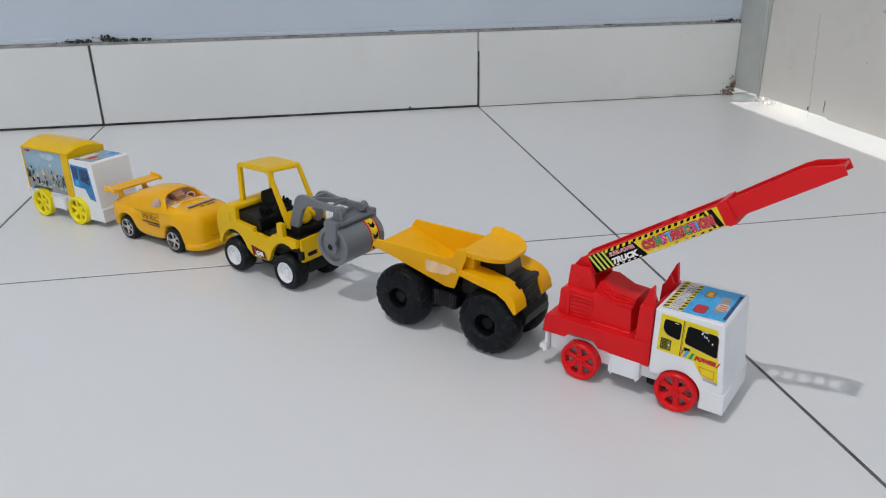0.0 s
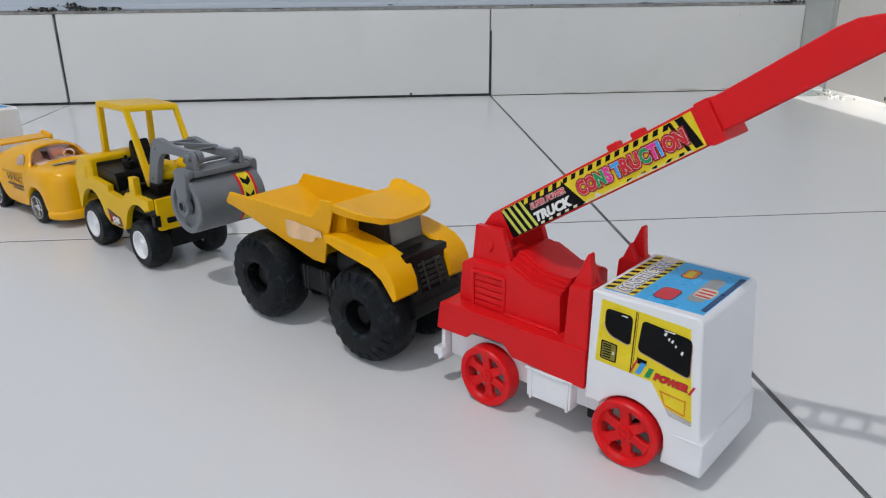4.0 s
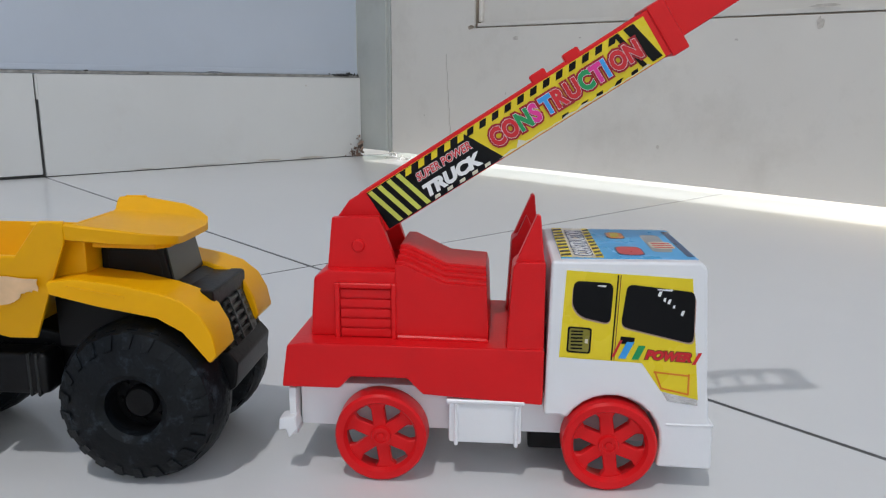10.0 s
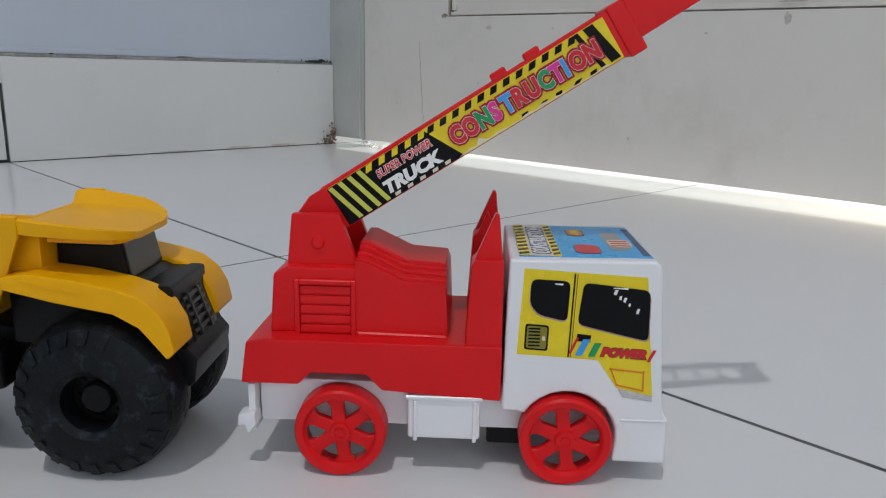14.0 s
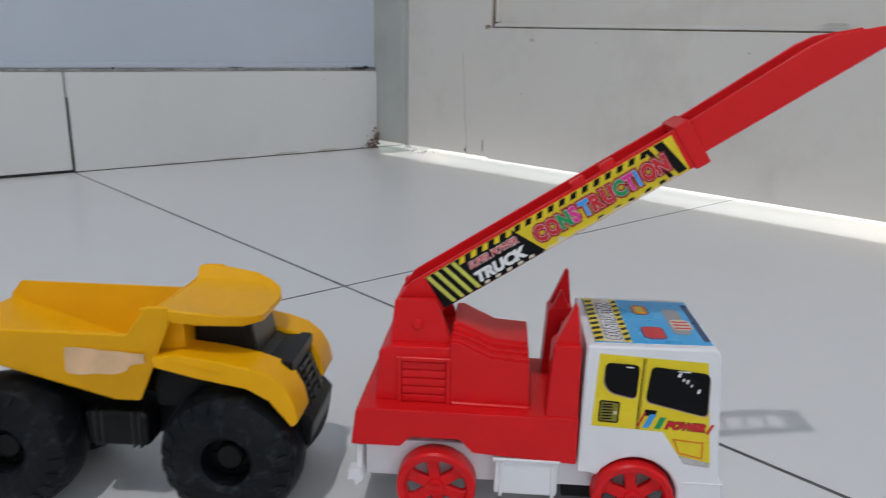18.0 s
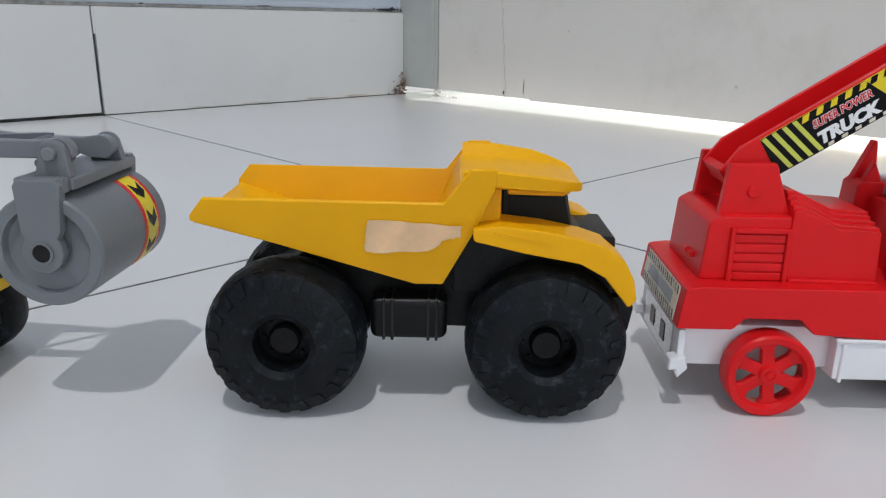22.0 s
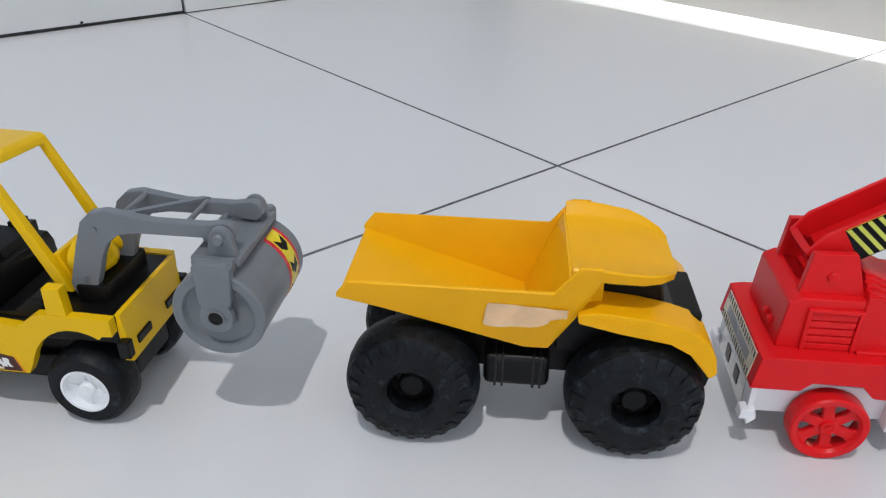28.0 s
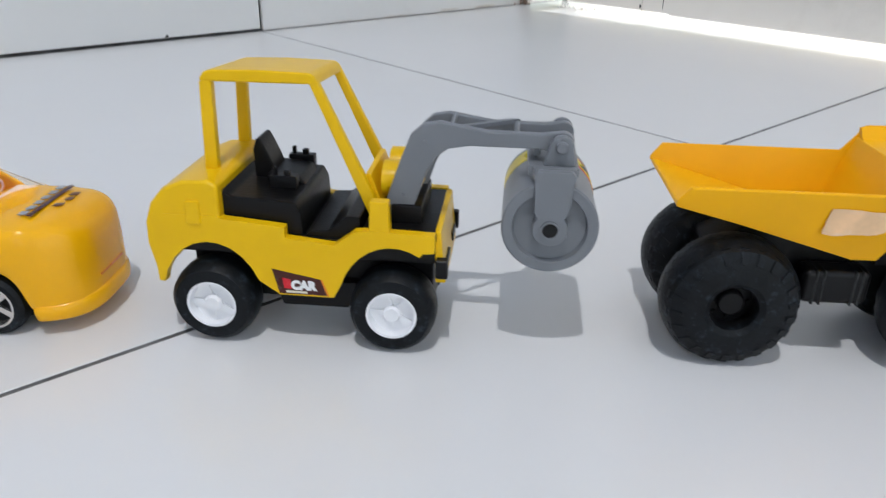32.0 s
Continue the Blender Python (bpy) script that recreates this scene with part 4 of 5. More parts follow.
def dump_truck():
    half = 28
    t = thing("toy_dump_truck", "orange-yellow plastic toy dump truck with fat black tyres", "toy truck", stand(-0.2006, -0.1668, -45.2, half * 0.91) @ Matrix.Diagonal((1, 0.91, 1, 1)), "row of toy vehicles")
    for x in (-37.6, 38.4):
        part("axle", rod((x, -24, 23.6), (x, 24, 23.6), 3), BLACK, t)
        for s in (-1, 1):
            big_tyre(t, x, s * 19.8, 23.6, 23, s)
    part("chassis", prism([(-46, 24), (-46, 40), (-30, 48), (8, 39), (14, 52), (56, 50), (60, 30), (56, 22)], -9.6, 9.6), BLACK, t, bevel=1)
    for s in (-1, 1):
        y0, y1 = sorted((s * 9.6, s * 20.5))
        tank = part("tank", box(-13.2, 9.6, y0, y1, 22.6, 35.4), BLACK, t, bevel=2.4, segments=3)
        for x in (-9.5, -7.0, 3.6, 6.0):
            part("strap", box(x, x + 0.9, y0 - (0.35 if s < 0 else 0), y1 + (0.35 if s > 0 else 0), 22.4, 35.5), DARKGREY, tank, bevel=0.3, segments=1)
    part("engine_bay", box(11, 58, -15.5, 15.5, 36, 54), BLACK, t, bevel=1)
    # bed: sloping floor, flared sides, headboard and the canopy over the cab
    TH = 1.6
    bm = bmesh.new()
    for s in (-1, 1):
        top, low = s * 28.0, s * 21.5
        side = [(-61.6, top * 0.985, 61), (-57.6, top, 66), (8.2, top, 65.6), (15.6, top, 75.2), (22.6, top, 75.2), (22.2, top * 0.99, 69.4), (16.2, top * 0.93, 56.2), (8.2, low, 40.4), (0, low, 40.4), (-48, s * 25.4, 55.4), (-61.8, top * 0.97, 59.4)]
        if s > 0:
            side.reverse()
        slab(side, TH, bm)
    bed = part("bed", bm, ORANGE, t, "orange-yellow plastic tipping bed with flared sides", bevel=0.5)
    part("bed_floor", slab([(-61.4, -26, 58.8), (1.5, -20.4, 41.0), (1.5, 20.4, 41.0), (-61.4, 26, 58.8)], 1.6), ORANGE, bed, bevel=0.4, segments=1)
    part("headboard", slab([(1.0, -21.6, 41), (14.2, -27.4, 70.5), (14.2, 27.4, 70.5), (1.0, 21.6, 41)], 1.5), ORANGE, bed, bevel=0.4, segments=1)
    part("front_wall", prism([(13.0, 57.6), (16.4, 68.9), (24.3, 68.6), (24.3, 57.6)], -20.4, 20.4), ORANGE, bed, bevel=0.6)
    # canopy: a shallow tray with raised side lips that fade towards the front
    bm = bmesh.new()
    top, under = [], []
    for x, w, floor_z, lip in ((13.4, 27.6, 70.6, 4.2), (18.6, 27.9, 70.6, 4.8), (27, 27.6, 70.2, 4.0), (36, 26.4, 69.8, 3.2), (41.5, 23, 69.4, 2.2), (46.2, 17.6, 69.0, 1.2), (47.8, 12.5, 68.6, 0.6)):
        row = [(x, w * u, floor_z + lip * v) for u, v in ((-1, 0.86), (-0.97, 1), (-0.91, 0.8), (-0.84, 0.2), (-0.76, 0), (-0.3, 0), (0.3, 0), (0.76, 0), (0.84, 0.2), (0.91, 0.8), (0.97, 1), (1, 0.86))]
        top.append([bm.verts.new(q) for q in row])
        under.append([bm.verts.new((q[0], q[1] * 0.97, min(q[2], floor_z + lip * 0.4) - 1.9)) for q in row])
    for rows, flip in ((top, 1), (under, -1)):
        for p, q in zip(rows, rows[1:]):
            for i in range(11):
                bm.faces.new((p[i], q[i], q[i + 1], p[i + 1])[::flip])
    rim = [r[0] for r in top] + top[-1][1:-1] + [r[-1] for r in top[::-1]] + top[0][1:-1][::-1]
    low = [r[0] for r in under] + under[-1][1:-1] + [r[-1] for r in under[::-1]] + under[0][1:-1][::-1]
    for i in range(len(rim)):
        k = (i + 1) % len(rim)
        bm.faces.new((rim[i], low[i], low[k], rim[k]))
    can = part("canopy", bm, ORANGE, bed)
    part("canopy_rim", slab([(26, -20, 66.9), (42.0, -15, 65.6), (44.6, -10.5, 65.4), (44.6, 10.5, 65.4), (42.0, 15, 65.6), (26, 20, 66.9)], 1.4), ORANGE, can, bevel=0.4)
    # worn label
    rnd = random.Random(5)
    corners = [(-12.4, 60.4), (13.4, 59.4), (12.8, 56.0), (8.2, 54.6), (4.4, 51.6), (-13.6, 51.0)]
    edge = []
    for (ax, az), (bx, bz) in zip(corners, corners[1:] + corners[:1]):
        for k in range(6):
            edge.append((ax + (bx - ax) * k / 6 + rnd.uniform(-0.35, 0.35), az + (bz - az) * k / 6 + rnd.uniform(-0.4, 0.4)))
    pts = [(px, -26.05 - (pz - 52) * 0.158, pz) for px, pz in edge]
    part("torn_label", slab(pts, 0.25), PATCH, bed, "torn pale label remnant", smooth=False)
    # cab under the canopy
    cab = part("cab", prism([(24.6, 50), (24.8, 67.2), (43.0, 66.6), (45.4, 54.4), (45.6, 50)], -12.6, 12.6), BLACK, t, "black plastic cab", bevel=0.7)
    part("side_window", prism([(27, 57.4), (27, 65), (41.4, 65), (42.8, 57.4)], -12.9, -12.5), BLACK, cab, bevel=0.1, segments=1)
    part("windscreen", slab([(43.3, -11.2, 65.4), (45.2, -11.6, 55.6), (45.2, 11.6, 55.6), (43.3, 11.2, 65.4)], 0.5), CABGREY, cab, "smoky grey windscreen")
    hood = part("bonnet", prism([(44, 40), (44, 55.0), (46, 55.2), (56.8, 51.0), (62.6, 34.0), (62.6, 30), (44, 30)], -13.4, 13.4), DARKGREY, t, "dark grey plastic bonnet and grille", bevel=0.7)
    nose = Vector((62.6 - 56.8, 0, 34.0 - 51.0)).normalized()
    gm = Matrix.Translation((56.8, 0, 51.0)) @ Matrix.Rotation(math.atan2(-nose.z, nose.x), 4, "Y")
    part("grille_frame", moved(box(1.5, 16, -9.5, 9.5, 0, 0.5), gm), BLACK, hood, bevel=0.2, segments=1)
    for k in range(5):
        part("grille_bar", moved(box(2.6 + 2.5 * k, 3.8 + 2.5 * k, -8.6, 8.6, 0.5, 1.2), gm), DARKGREY, hood, bevel=0.2, segments=1)
    for yy in (-4.4, 4.4):
        part("grille_bar", moved(box(2, 15.4, yy - 0.6, yy + 0.6, 0.5, 1.5), gm), DARKGREY, hood, bevel=0.2, segments=1)
    part("bumper", prism([(54, 24), (54, 36), (61.8, 36.4), (64.6, 33), (63.4, 25.4), (60.4, 23.6)], -17, 17), BLACK, t, bevel=0.8)
    for s in (-1, 1):
        y0, y1 = sorted((s * 12.4, s * 28.6))
        fender = [(16.2, 58.8), (16.6, 55.2), (30.4, 52.0), (46.3, 49.2), (53.2, 45.4), (60.4, 36.6), (62.6, 38.8), (61.4, 45.0), (58.6, 50.2), (53.6, 54.2), (47, 56.4), (36, 58.6), (24, 59.9)]
        f = part("fender", prism(fender, y0, y1), ORANGE, t, "orange-yellow plastic front fender", bevel=0.8)
        y0, y1 = sorted((s * 28.5, s * 28.9))
        part("groove", prism([(22, 57.9), (38, 55.2), (38, 54.7), (22, 57.3)], y0, y1), ORANGE, f)
    return t


def small_wheel(parent, x, y, r, width, rim, tyre_mat, rim_mat, side, spokes=5, label="", dish_mat=None):
    h = width / 2
    prof = [(r * rim, -h), (r * 0.86, -h), (r * 0.97, -h * 0.7), (r, -h * 0.3), (r, h * 0.3), (r * 0.97, h * 0.7), (r * 0.86, h), (r * rim, h)]
    w = part("wheel", lathe(prof, 36, x, y, r), tyre_mat, parent, "black plastic tyre")
    deep = 0.60 if not dish_mat else 0.2
    bm = lathe([(0.01, -h * 0.92), (r * 0.16, -h * 0.95), (r * 0.2, -h * 0.8), (r * 0.2, -h * deep), (r * rim * 0.86, -h * deep), (r * rim * 0.92, -h * 1.04), (r * rim * 1.02, -h * 1.04), (r * rim * 1.02, h * 0.5), (0.01, h * 0.5)], 30, closed=False)
    for i in range(spokes):
        a = 2 * math.pi * (i + 0.3) / spokes
        m = Matrix.Rotation(-a, 4, "Y")
        slab([m @ Vector(q) for q in ((-r * 0.07, -h * 0.7, r * 0.14), (-r * 0.10, -h * 0.7, r * rim * 0.9), (r * 0.10, -h * 0.7, r * rim * 0.9), (r * 0.07, -h * 0.7, r * 0.14))], h * 0.3, bm)
    if side > 0:
        bmesh.ops.scale(bm, vec=(1, -1, 1), verts=bm.verts)
    part("rim", moved(bm, Matrix.Translation((x, y, r))), rim_mat, w, label)
    if dish_mat:
        part("dish", lathe([(0.01, -h * 0.3), (r * rim, -h * 0.3), (r * rim, h * 0.3), (0.01, h * 0.3)], 24, x, y, r, closed=False), dish_mat, w)
    return w


def road_roller():
    half = 21
    t = thing("toy_road_roller", "yellow plastic toy roller with a grey drum on two arms", "toy vehicle", stand(-0.3314, -0.0380, -46.92, half * 1.238) @ Matrix.Diagonal((1, 1.238, 1, 1)), "row of toy vehicles")
    for x in (-33.6, 31.6):
        part("axle", rod((x, -16, 15.6), (x, 16, 15.6), 1.6), BLACK, t)
        for s in (-1, 1):
            small_wheel(t, x, s * 15.8, 15.6, 11.4, 0.57, RUBBER, WHITE, s, label="white plastic rim")
    part("chassis", box(-44, 45, -10, 10, 13, 40), BLACK, t, bevel=1)
    for x in (-33.6, 31.8):
        part("wheel_well", box(x - 18, x + 15, -17.3, 17.3, 34, 41.5), BLACK, t, bevel=1)
    side = [(-52.4, 23.6), (-50.2, 23.4)] + bow(-32.6, 15.6, 18.8, 24.2, 162, 25, 10) + [(-8.4, 20.8), (11.0, 20.7)] + bow(32.0, 15.6, 20.0, 25.6, 158, 62, 9) + [(42.6, 39.6), (46.6, 40.0), (46.6, 46.4), (25, 47.0), (19.4, 46.6), (12.0, 41.0), (-5.0, 42.8), (-5.0, 46.8), (-27, 48.8), (-29, 49.6), (-47.4, 49.6), (-52.4, 35)]
    for s in (-1, 1):
        y0, y1 = sorted((s * 17.4, s * 20.4))
        part("side_panel", prism(side, y0, y1), YELLOW, t, "yellow plastic side panel with wheel arches", bevel=0.7)
    # rear weight: rounded
    prof = [(-27.4, 40), (-27.4, 60.6), (-31, 62.2), (-40, 61.6), (-47, 58.6), (-52, 53.0), (-54.6, 46), (-55, 38), (-53, 27), (-50.4, 27), (-46, 40)]
    rear = part("rear_weight", prism(prof, -20.2, 20.2), YELLOW, t, "rounded yellow plastic rear body", bevel=3.4, segments=5)
    part("step", box(-39.6, -34.0, -21.0, -17, 46, 55), YELLOW, rear, bevel=0.9)
    part("step", box(-39.6, -34.0, 17, 21.0, 46, 55), YELLOW, rear, bevel=0.9)
    part("light_strip", box(-52.6, -51.4, -14, -6, 44, 50), I_ORANGE, rear, bevel=0.3)
    # floor and front deck
    part("cab_floor", box(-26, 22, -17.4, 17.4, 36, 42), BLACK, t, bevel=0.5)
    part("front_deck", box(21, 47, -17.4, 17.4, 42.6, 46.2), BLACK, t, bevel=0.6)
    plate = part("front_plate", prism([(46.4, 27), (46.2, 46.6), (48.4, 46.6), (50.2, 27)], -17.2, 17.2), YELLOW, t, bevel=0.6)
    part("front_block", prism([(24, 46), (24.6, 57.6), (31, 57.6), (31.4, 46)], -20.2, -16.6), YELLOW, t, bevel=0.5)
    part("front_block", prism([(24, 46), (24.6, 57.6), (31, 57.6), (31.4, 46)], 16.6, 20.2), YELLOW, t, bevel=0.5)
    for s in (-1, 1):
        part("towing_slot", box(49.0, 50.4, s * 9 - 4, s * 9 + 4, 31, 34.4), BLACK, plate, bevel=0.3, segments=1)
        part("side_lug", box(46.8, 51.0, s * 18.2 - 1.6, s * 18.2 + 1.6, 30, 37), BLACK, plate, bevel=0.4, segments=1)
    part("under_block", prism([(-14, 22), (-11, 11), (14, 11), (18, 22)], -12.5, 12.5), BLACK, t, bevel=1.0)
    # cage: roof and four posts, leaning a little to one side
    CAGE_X, CAGE_Y = -6.4, 7.6
    ROOF_LEAN = Matrix(((1, 0, 0, CAGE_X), (0, 1, 0, CAGE_Y), (0, -0.09, 1, -1.3), (0, 0, 0, 1)))
    roof = part("roof", moved(prism([(-28.2, 92.4), (-28.0, 93.8), (-26.6, 95.6), (-24.4, 96.4), (-8, 96.8), (9.6, 96.4), (11.4, 95.2), (12.4, 92.6)], -17.4, 12.4), ROOF_LEAN), YELLOW, t, "yellow plastic cab roof on four posts", bevel=1.1, segments=3)
    for s in (-1, 1):
        y0, y1 = (-17.3, -14.3) if s < 0 else (9.6, 12.3)
        drop = -0.7 if s < 0 else -3.2
        part("rear_post", prism([(-30.4 + CAGE_X, 52), (-28.5 + CAGE_X, 93.4 + drop), (-24.0 + CAGE_X, 95.0 + drop), (-25.4 + CAGE_X, 52)], y0 + CAGE_Y, y1 + CAGE_Y), YELLOW, t, bevel=0.7)
        part("front_post", prism([(8.6 + CAGE_X, 95.0 + drop), (11.9 + CAGE_X, 95.0 + drop), (26.8, 48), (21.4, 48)], y0 + CAGE_Y, y1 + CAGE_Y), YELLOW, t, bevel=0.7)
    part("windscreen_bar", prism([(19.6, 58), (20.2, 61.6), (22.2, 61.6), (27.0, 48), (22.4, 48)], -7.0, 17.4), YELLOW, t, bevel=0.4)
    for yy in (-2.0, 11.0):
        part("front_lamp", moved(lathe([(0.01, 8.5), (3.2, 7.2), (5.6, 4.0), (6.2, 0), (6.2, -6), (0.01, -6)], 20, closed=False), Matrix.Translation((32.0, yy, 58.6)) @ Matrix.Rotation(radians(-90), 4, "Z")), YELLOW, t)
    part("radiator", box(30, 41, -12, 12, 46, 53.0), BLACK, t, bevel=0.8)
    # seat and controls
    seat = part("seat", prism([(-33, 42), (-32.8, 59.6), (-29.4, 59.2), (-25, 55.6), (-2.0, 54.2), (-0.2, 50.4), (0.2, 42)], -16.8, 16.8), BLACK, t, "black plastic seat and controls", bevel=0.8)
    part("backrest", prism([(-22.8, 55), (-23.0, 65.6), (-21.6, 69.6), (-20.2, 70.0), (-18.8, 67.4), (-16.0, 61), (-14, 55)], 0.4, 10.6), BLACK, seat, bevel=1.0)
    part("cushion", prism([(-17.6, 55), (-16.6, 58.4), (-5, 57.4), (-3, 54)], -2.6, 12.6), BLACK, seat, bevel=0.9)
    for yy in (-6.0, 14.0):
        part("armrest", box(-14.5, -4.5, yy - 1.7, yy + 1.7, 54.6, 59.6), BLACK, seat, bevel=0.6)
        part("lever", box(-9.2, -7.0, yy - 1, yy + 1, 59, 61.4), BLACK, seat, bevel=0.3, segments=1)
        part("lever", box(-13.2, -11.8, yy - 0.8, yy + 0.8, 59, 62.4), BLACK, seat, bevel=0.3, segments=1)
    part("dashboard", prism([(0, 41), (2, 44), (9, 44.4), (15.4, 50), (20.4, 50), (20.4, 41)], -16.6, 16.6), BLACK, t, bevel=0.6)
    # label with the word
    y = -20.4
    decal("side_label", [(-10.6, 30.9), (6.6, 27.6), (8.8, 21.4), (-8.4, 21.4)], y, I_MAROON, t, "dark brown label with white letters")
    decal("side_label_edge", [(6.6, 27.6), (7.2, 27.5), (9.5, 21.2), (8.8, 21.2)], y - 0.02, I_ORANGE, t)
    decal("label_flag", [(-7.0, 27.6), (-4.2, 27.2), (-4.0, 23.6), (-6.6, 23.6)], y - 0.12, I_RED, t)
    part("lettering", lettering("CAR", 4.6, Matrix.Translation((-3.9, y - 0.25, 23.5)) @ Matrix.Rotation(radians(90), 4, "X") @ Matrix.Diagonal((0.95, 1, 1, 1)), 0.34), I_WHITE, t, smooth=False)
    decal("label_bar", [(-6.0, 22.8), (1.6, 22.7), (1.6, 21.9), (-6.0, 21.9)], y - 0.12, I_CREAM, t)
    # arms and drum
    arm = [(27.2, 53), (28.6, 47.6), (31.6, 45.8), (35.0, 47.4), (38.2, 54.6), (41.6, 64.4), (44.6, 70.0), (49, 73.4), (56, 74.6), (80, 74.6), (82.6, 73.6)] + arc(86.6, 76.8, 3.8, -70, 110, 8) + [(80, 79.6), (62, 79.8), (53, 81.2), (46, 82.4), (40.4, 81.4), (36.2, 77.6), (32.4, 68)]
    for s in (-1, 1):
        y0, y1 = sorted((s * 7.8, s * 11.0))
        far = Matrix.Translation((1.8, -1.6, -2.2) if s > 0 else (0.6, 0, 0))
        side_arm = part("arm", moved(prism(arm, y0, y1), far), GREY, t, "bent grey plastic arm", bevel=0.6)
        for q in ((34.2, 56.0), (41.8, 75.4), (31.6, 49.4)):
            part("rivet", lathe([(0.01, -0.5), (0.9, -0.5), (0.9, 0.5), (0.01, 0.5)], 10, q[0], s * 11.1, q[1], closed=False), GREY, side_arm)
        part("pin", lathe([(0.01, -1.2), (1.6, -1.2), (2.0, -0.8), (2.0, 1.4), (0.01, 1.4)], 18, 86.8, -14.0, 76.8, closed=False), GREY, side_arm) if s < 0 else None
    bars = [((50, 79), 1.0), ((72, 77), 1.0), ((79, 72.6), 1.3)]
    for (x, z), r in bars:
        part("cross_bar", rod((x, -8.2, z), (x, 8.2, z), r), GREY, t)
    part("brace", slab([(48, -8, 80), (70, 8, 78.6), (73, 8, 78.4), (51, -8, 79.8)], 1.4), GREY, t)
    drum_x, drum_z, R = 84.6, 50.2, 16.2
    drum = part("drum", lathe([(R * 0.78, -17.6), (R * 0.96, -17.6), (R, -17.1), (R, 17.1), (R * 0.96, 17.6), (R * 0.78, 17.6), (R * 0.74, 15.8), (R * 0.3, 15.4), (R * 0.3, -15.4), (R * 0.74, -15.8)], 56, drum_x, 0, drum_z), GREY, t, "grey plastic drum with a yellow chevron label")
    fork = part("fork", box(76.2, 93, -14.6, 14.6, 66.8, 70.2), GREY, t, bevel=0.7)
    part("fork_lug", prism([(81.0, 69.8)] + arc(86.8, 76.4, 4.0, 180, 0, 10) + [(92.0, 69.8)], -13.6, -11.2), GREY, fork, bevel=0.8)
    part("fork_lug", prism([(82.2, 69.8)] + arc(88.0, 74.8, 4.0, 180, 0, 10) + [(93.2, 69.8)], 9.4, 11.8), GREY, fork, bevel=0.8)
    for s in (-1, 1):
        y0, y1 = sorted((s * 16.2, s * 19.0))
        prof = [(78.4, 69.0), (79.6, 70.6), (90.6, 70.6), (91.8, 69.0), (90.4, 56)] + arc(drum_x, drum_z, 6.0, 40, -220, 12) + [(79.0, 56)]
        part("fork_arm", prism(prof, y0, y1), GREY, fork, bevel=0.6)
        w0, w1 = sorted((s * 14.4, s * 17.6))
        part("fork_shoulder", box(78.0, 92.0, w0, w1, 66.6, 70.9), GREY, fork, bevel=0.7)
        # solid black disc: the shade inside the hub's hole, put into its colour
        part("hub_hole_shade", lathe([(0.01, -0.2), (2.6, -0.2), (2.6, 0.2), (0.01, 0.2)], 18, drum_x, s * 19.05, drum_z, closed=False), HOLE_SHADE, fork)
        part("hub_ring", lathe([(2.6, -0.6), (3.3, -0.6), (3.3, 0.6), (2.6, 0.6)], 20, drum_x, s * 19.0, drum_z), GREY, fork)

    def wrap(name, y0, y1, a0, a1, rr, mat, label=""):
        bm = bmesh.new()
        n = 10
        ring = [[bm.verts.new((drum_x + q * math.cos(radians(a0 + (a1 - a0) * i / n)), y, drum_z + q * math.sin(radians(a0 + (a1 - a0) * i / n)))) for y, q in ((y0, rr), (y1, rr), (y1, rr - 0.15), (y0, rr - 0.15))] for i in range(n + 1)]
        for i in range(n):
            for k in range(4):
                bm.faces.new((ring[i][k], ring[i + 1][k], ring[i + 1][(k + 1) % 4], ring[i][(k + 1) % 4]))
        bm.faces.new(ring[0])
        bm.faces.new(ring[n][::-1])
        part(name, bm, mat, drum, label)

    wrap("drum_label", 4.4, 13.2, -50, 62, R + 0.15, I_RED, "yellow label with black chevrons and red edges")
    wrap("drum_label_band", 5.9, 11.7, -49, 61, R + 0.28, I_YELLOW)
    for k in range(3):
        c = -28 + 33 * k
        for s in (-1, 1):
            bm = bmesh.new()
            pts = []
            for yy, aa in ((8.8, c - 9), (8.8, c + 3), (8.8 + s * 2.3, c + 13), (8.8 + s * 2.3, c - 1)):
                pts.append((drum_x + (R + 0.34) * math.cos(radians(aa)), yy, drum_z + (R + 0.34) * math.sin(radians(aa))))
            slab(pts, 0.1, bm)
            part("chevron", bm, I_BLACK, drum)
    wrap("drum_label", 6.0, 14.6, 118, 170, R + 0.15, I_YELLOW)
    return t


def loft(stations, mat, name, parent, label=""):
    """A skin over cross-sections: each station is x and a list of (y, z) for the +y half, from bottom to top middle."""
    bm = bmesh.new()
    rings = []
    for x, half in stations:
        ring = [bm.verts.new((x, y, z)) for y, z in half] + [bm.verts.new((x, -y, z)) for y, z in reversed(half) if abs(y) > 1e-4]
        rings.append(ring)
    for p, q in zip(rings, rings[1:]):
        for i in range(len(p)):
            j = (i + 1) % len(p)
            bm.faces.new((p[i], p[j], q[j], q[i]))
    bm.faces.new(rings[0])
    bm.faces.new(rings[-1][::-1])
    ob = part(name, bm, mat, parent, label)
    ob.modifiers.new("Subsurf", "SUBSURF").levels = 1
    ob.modifiers["Subsurf"].render_levels = 2
    return ob


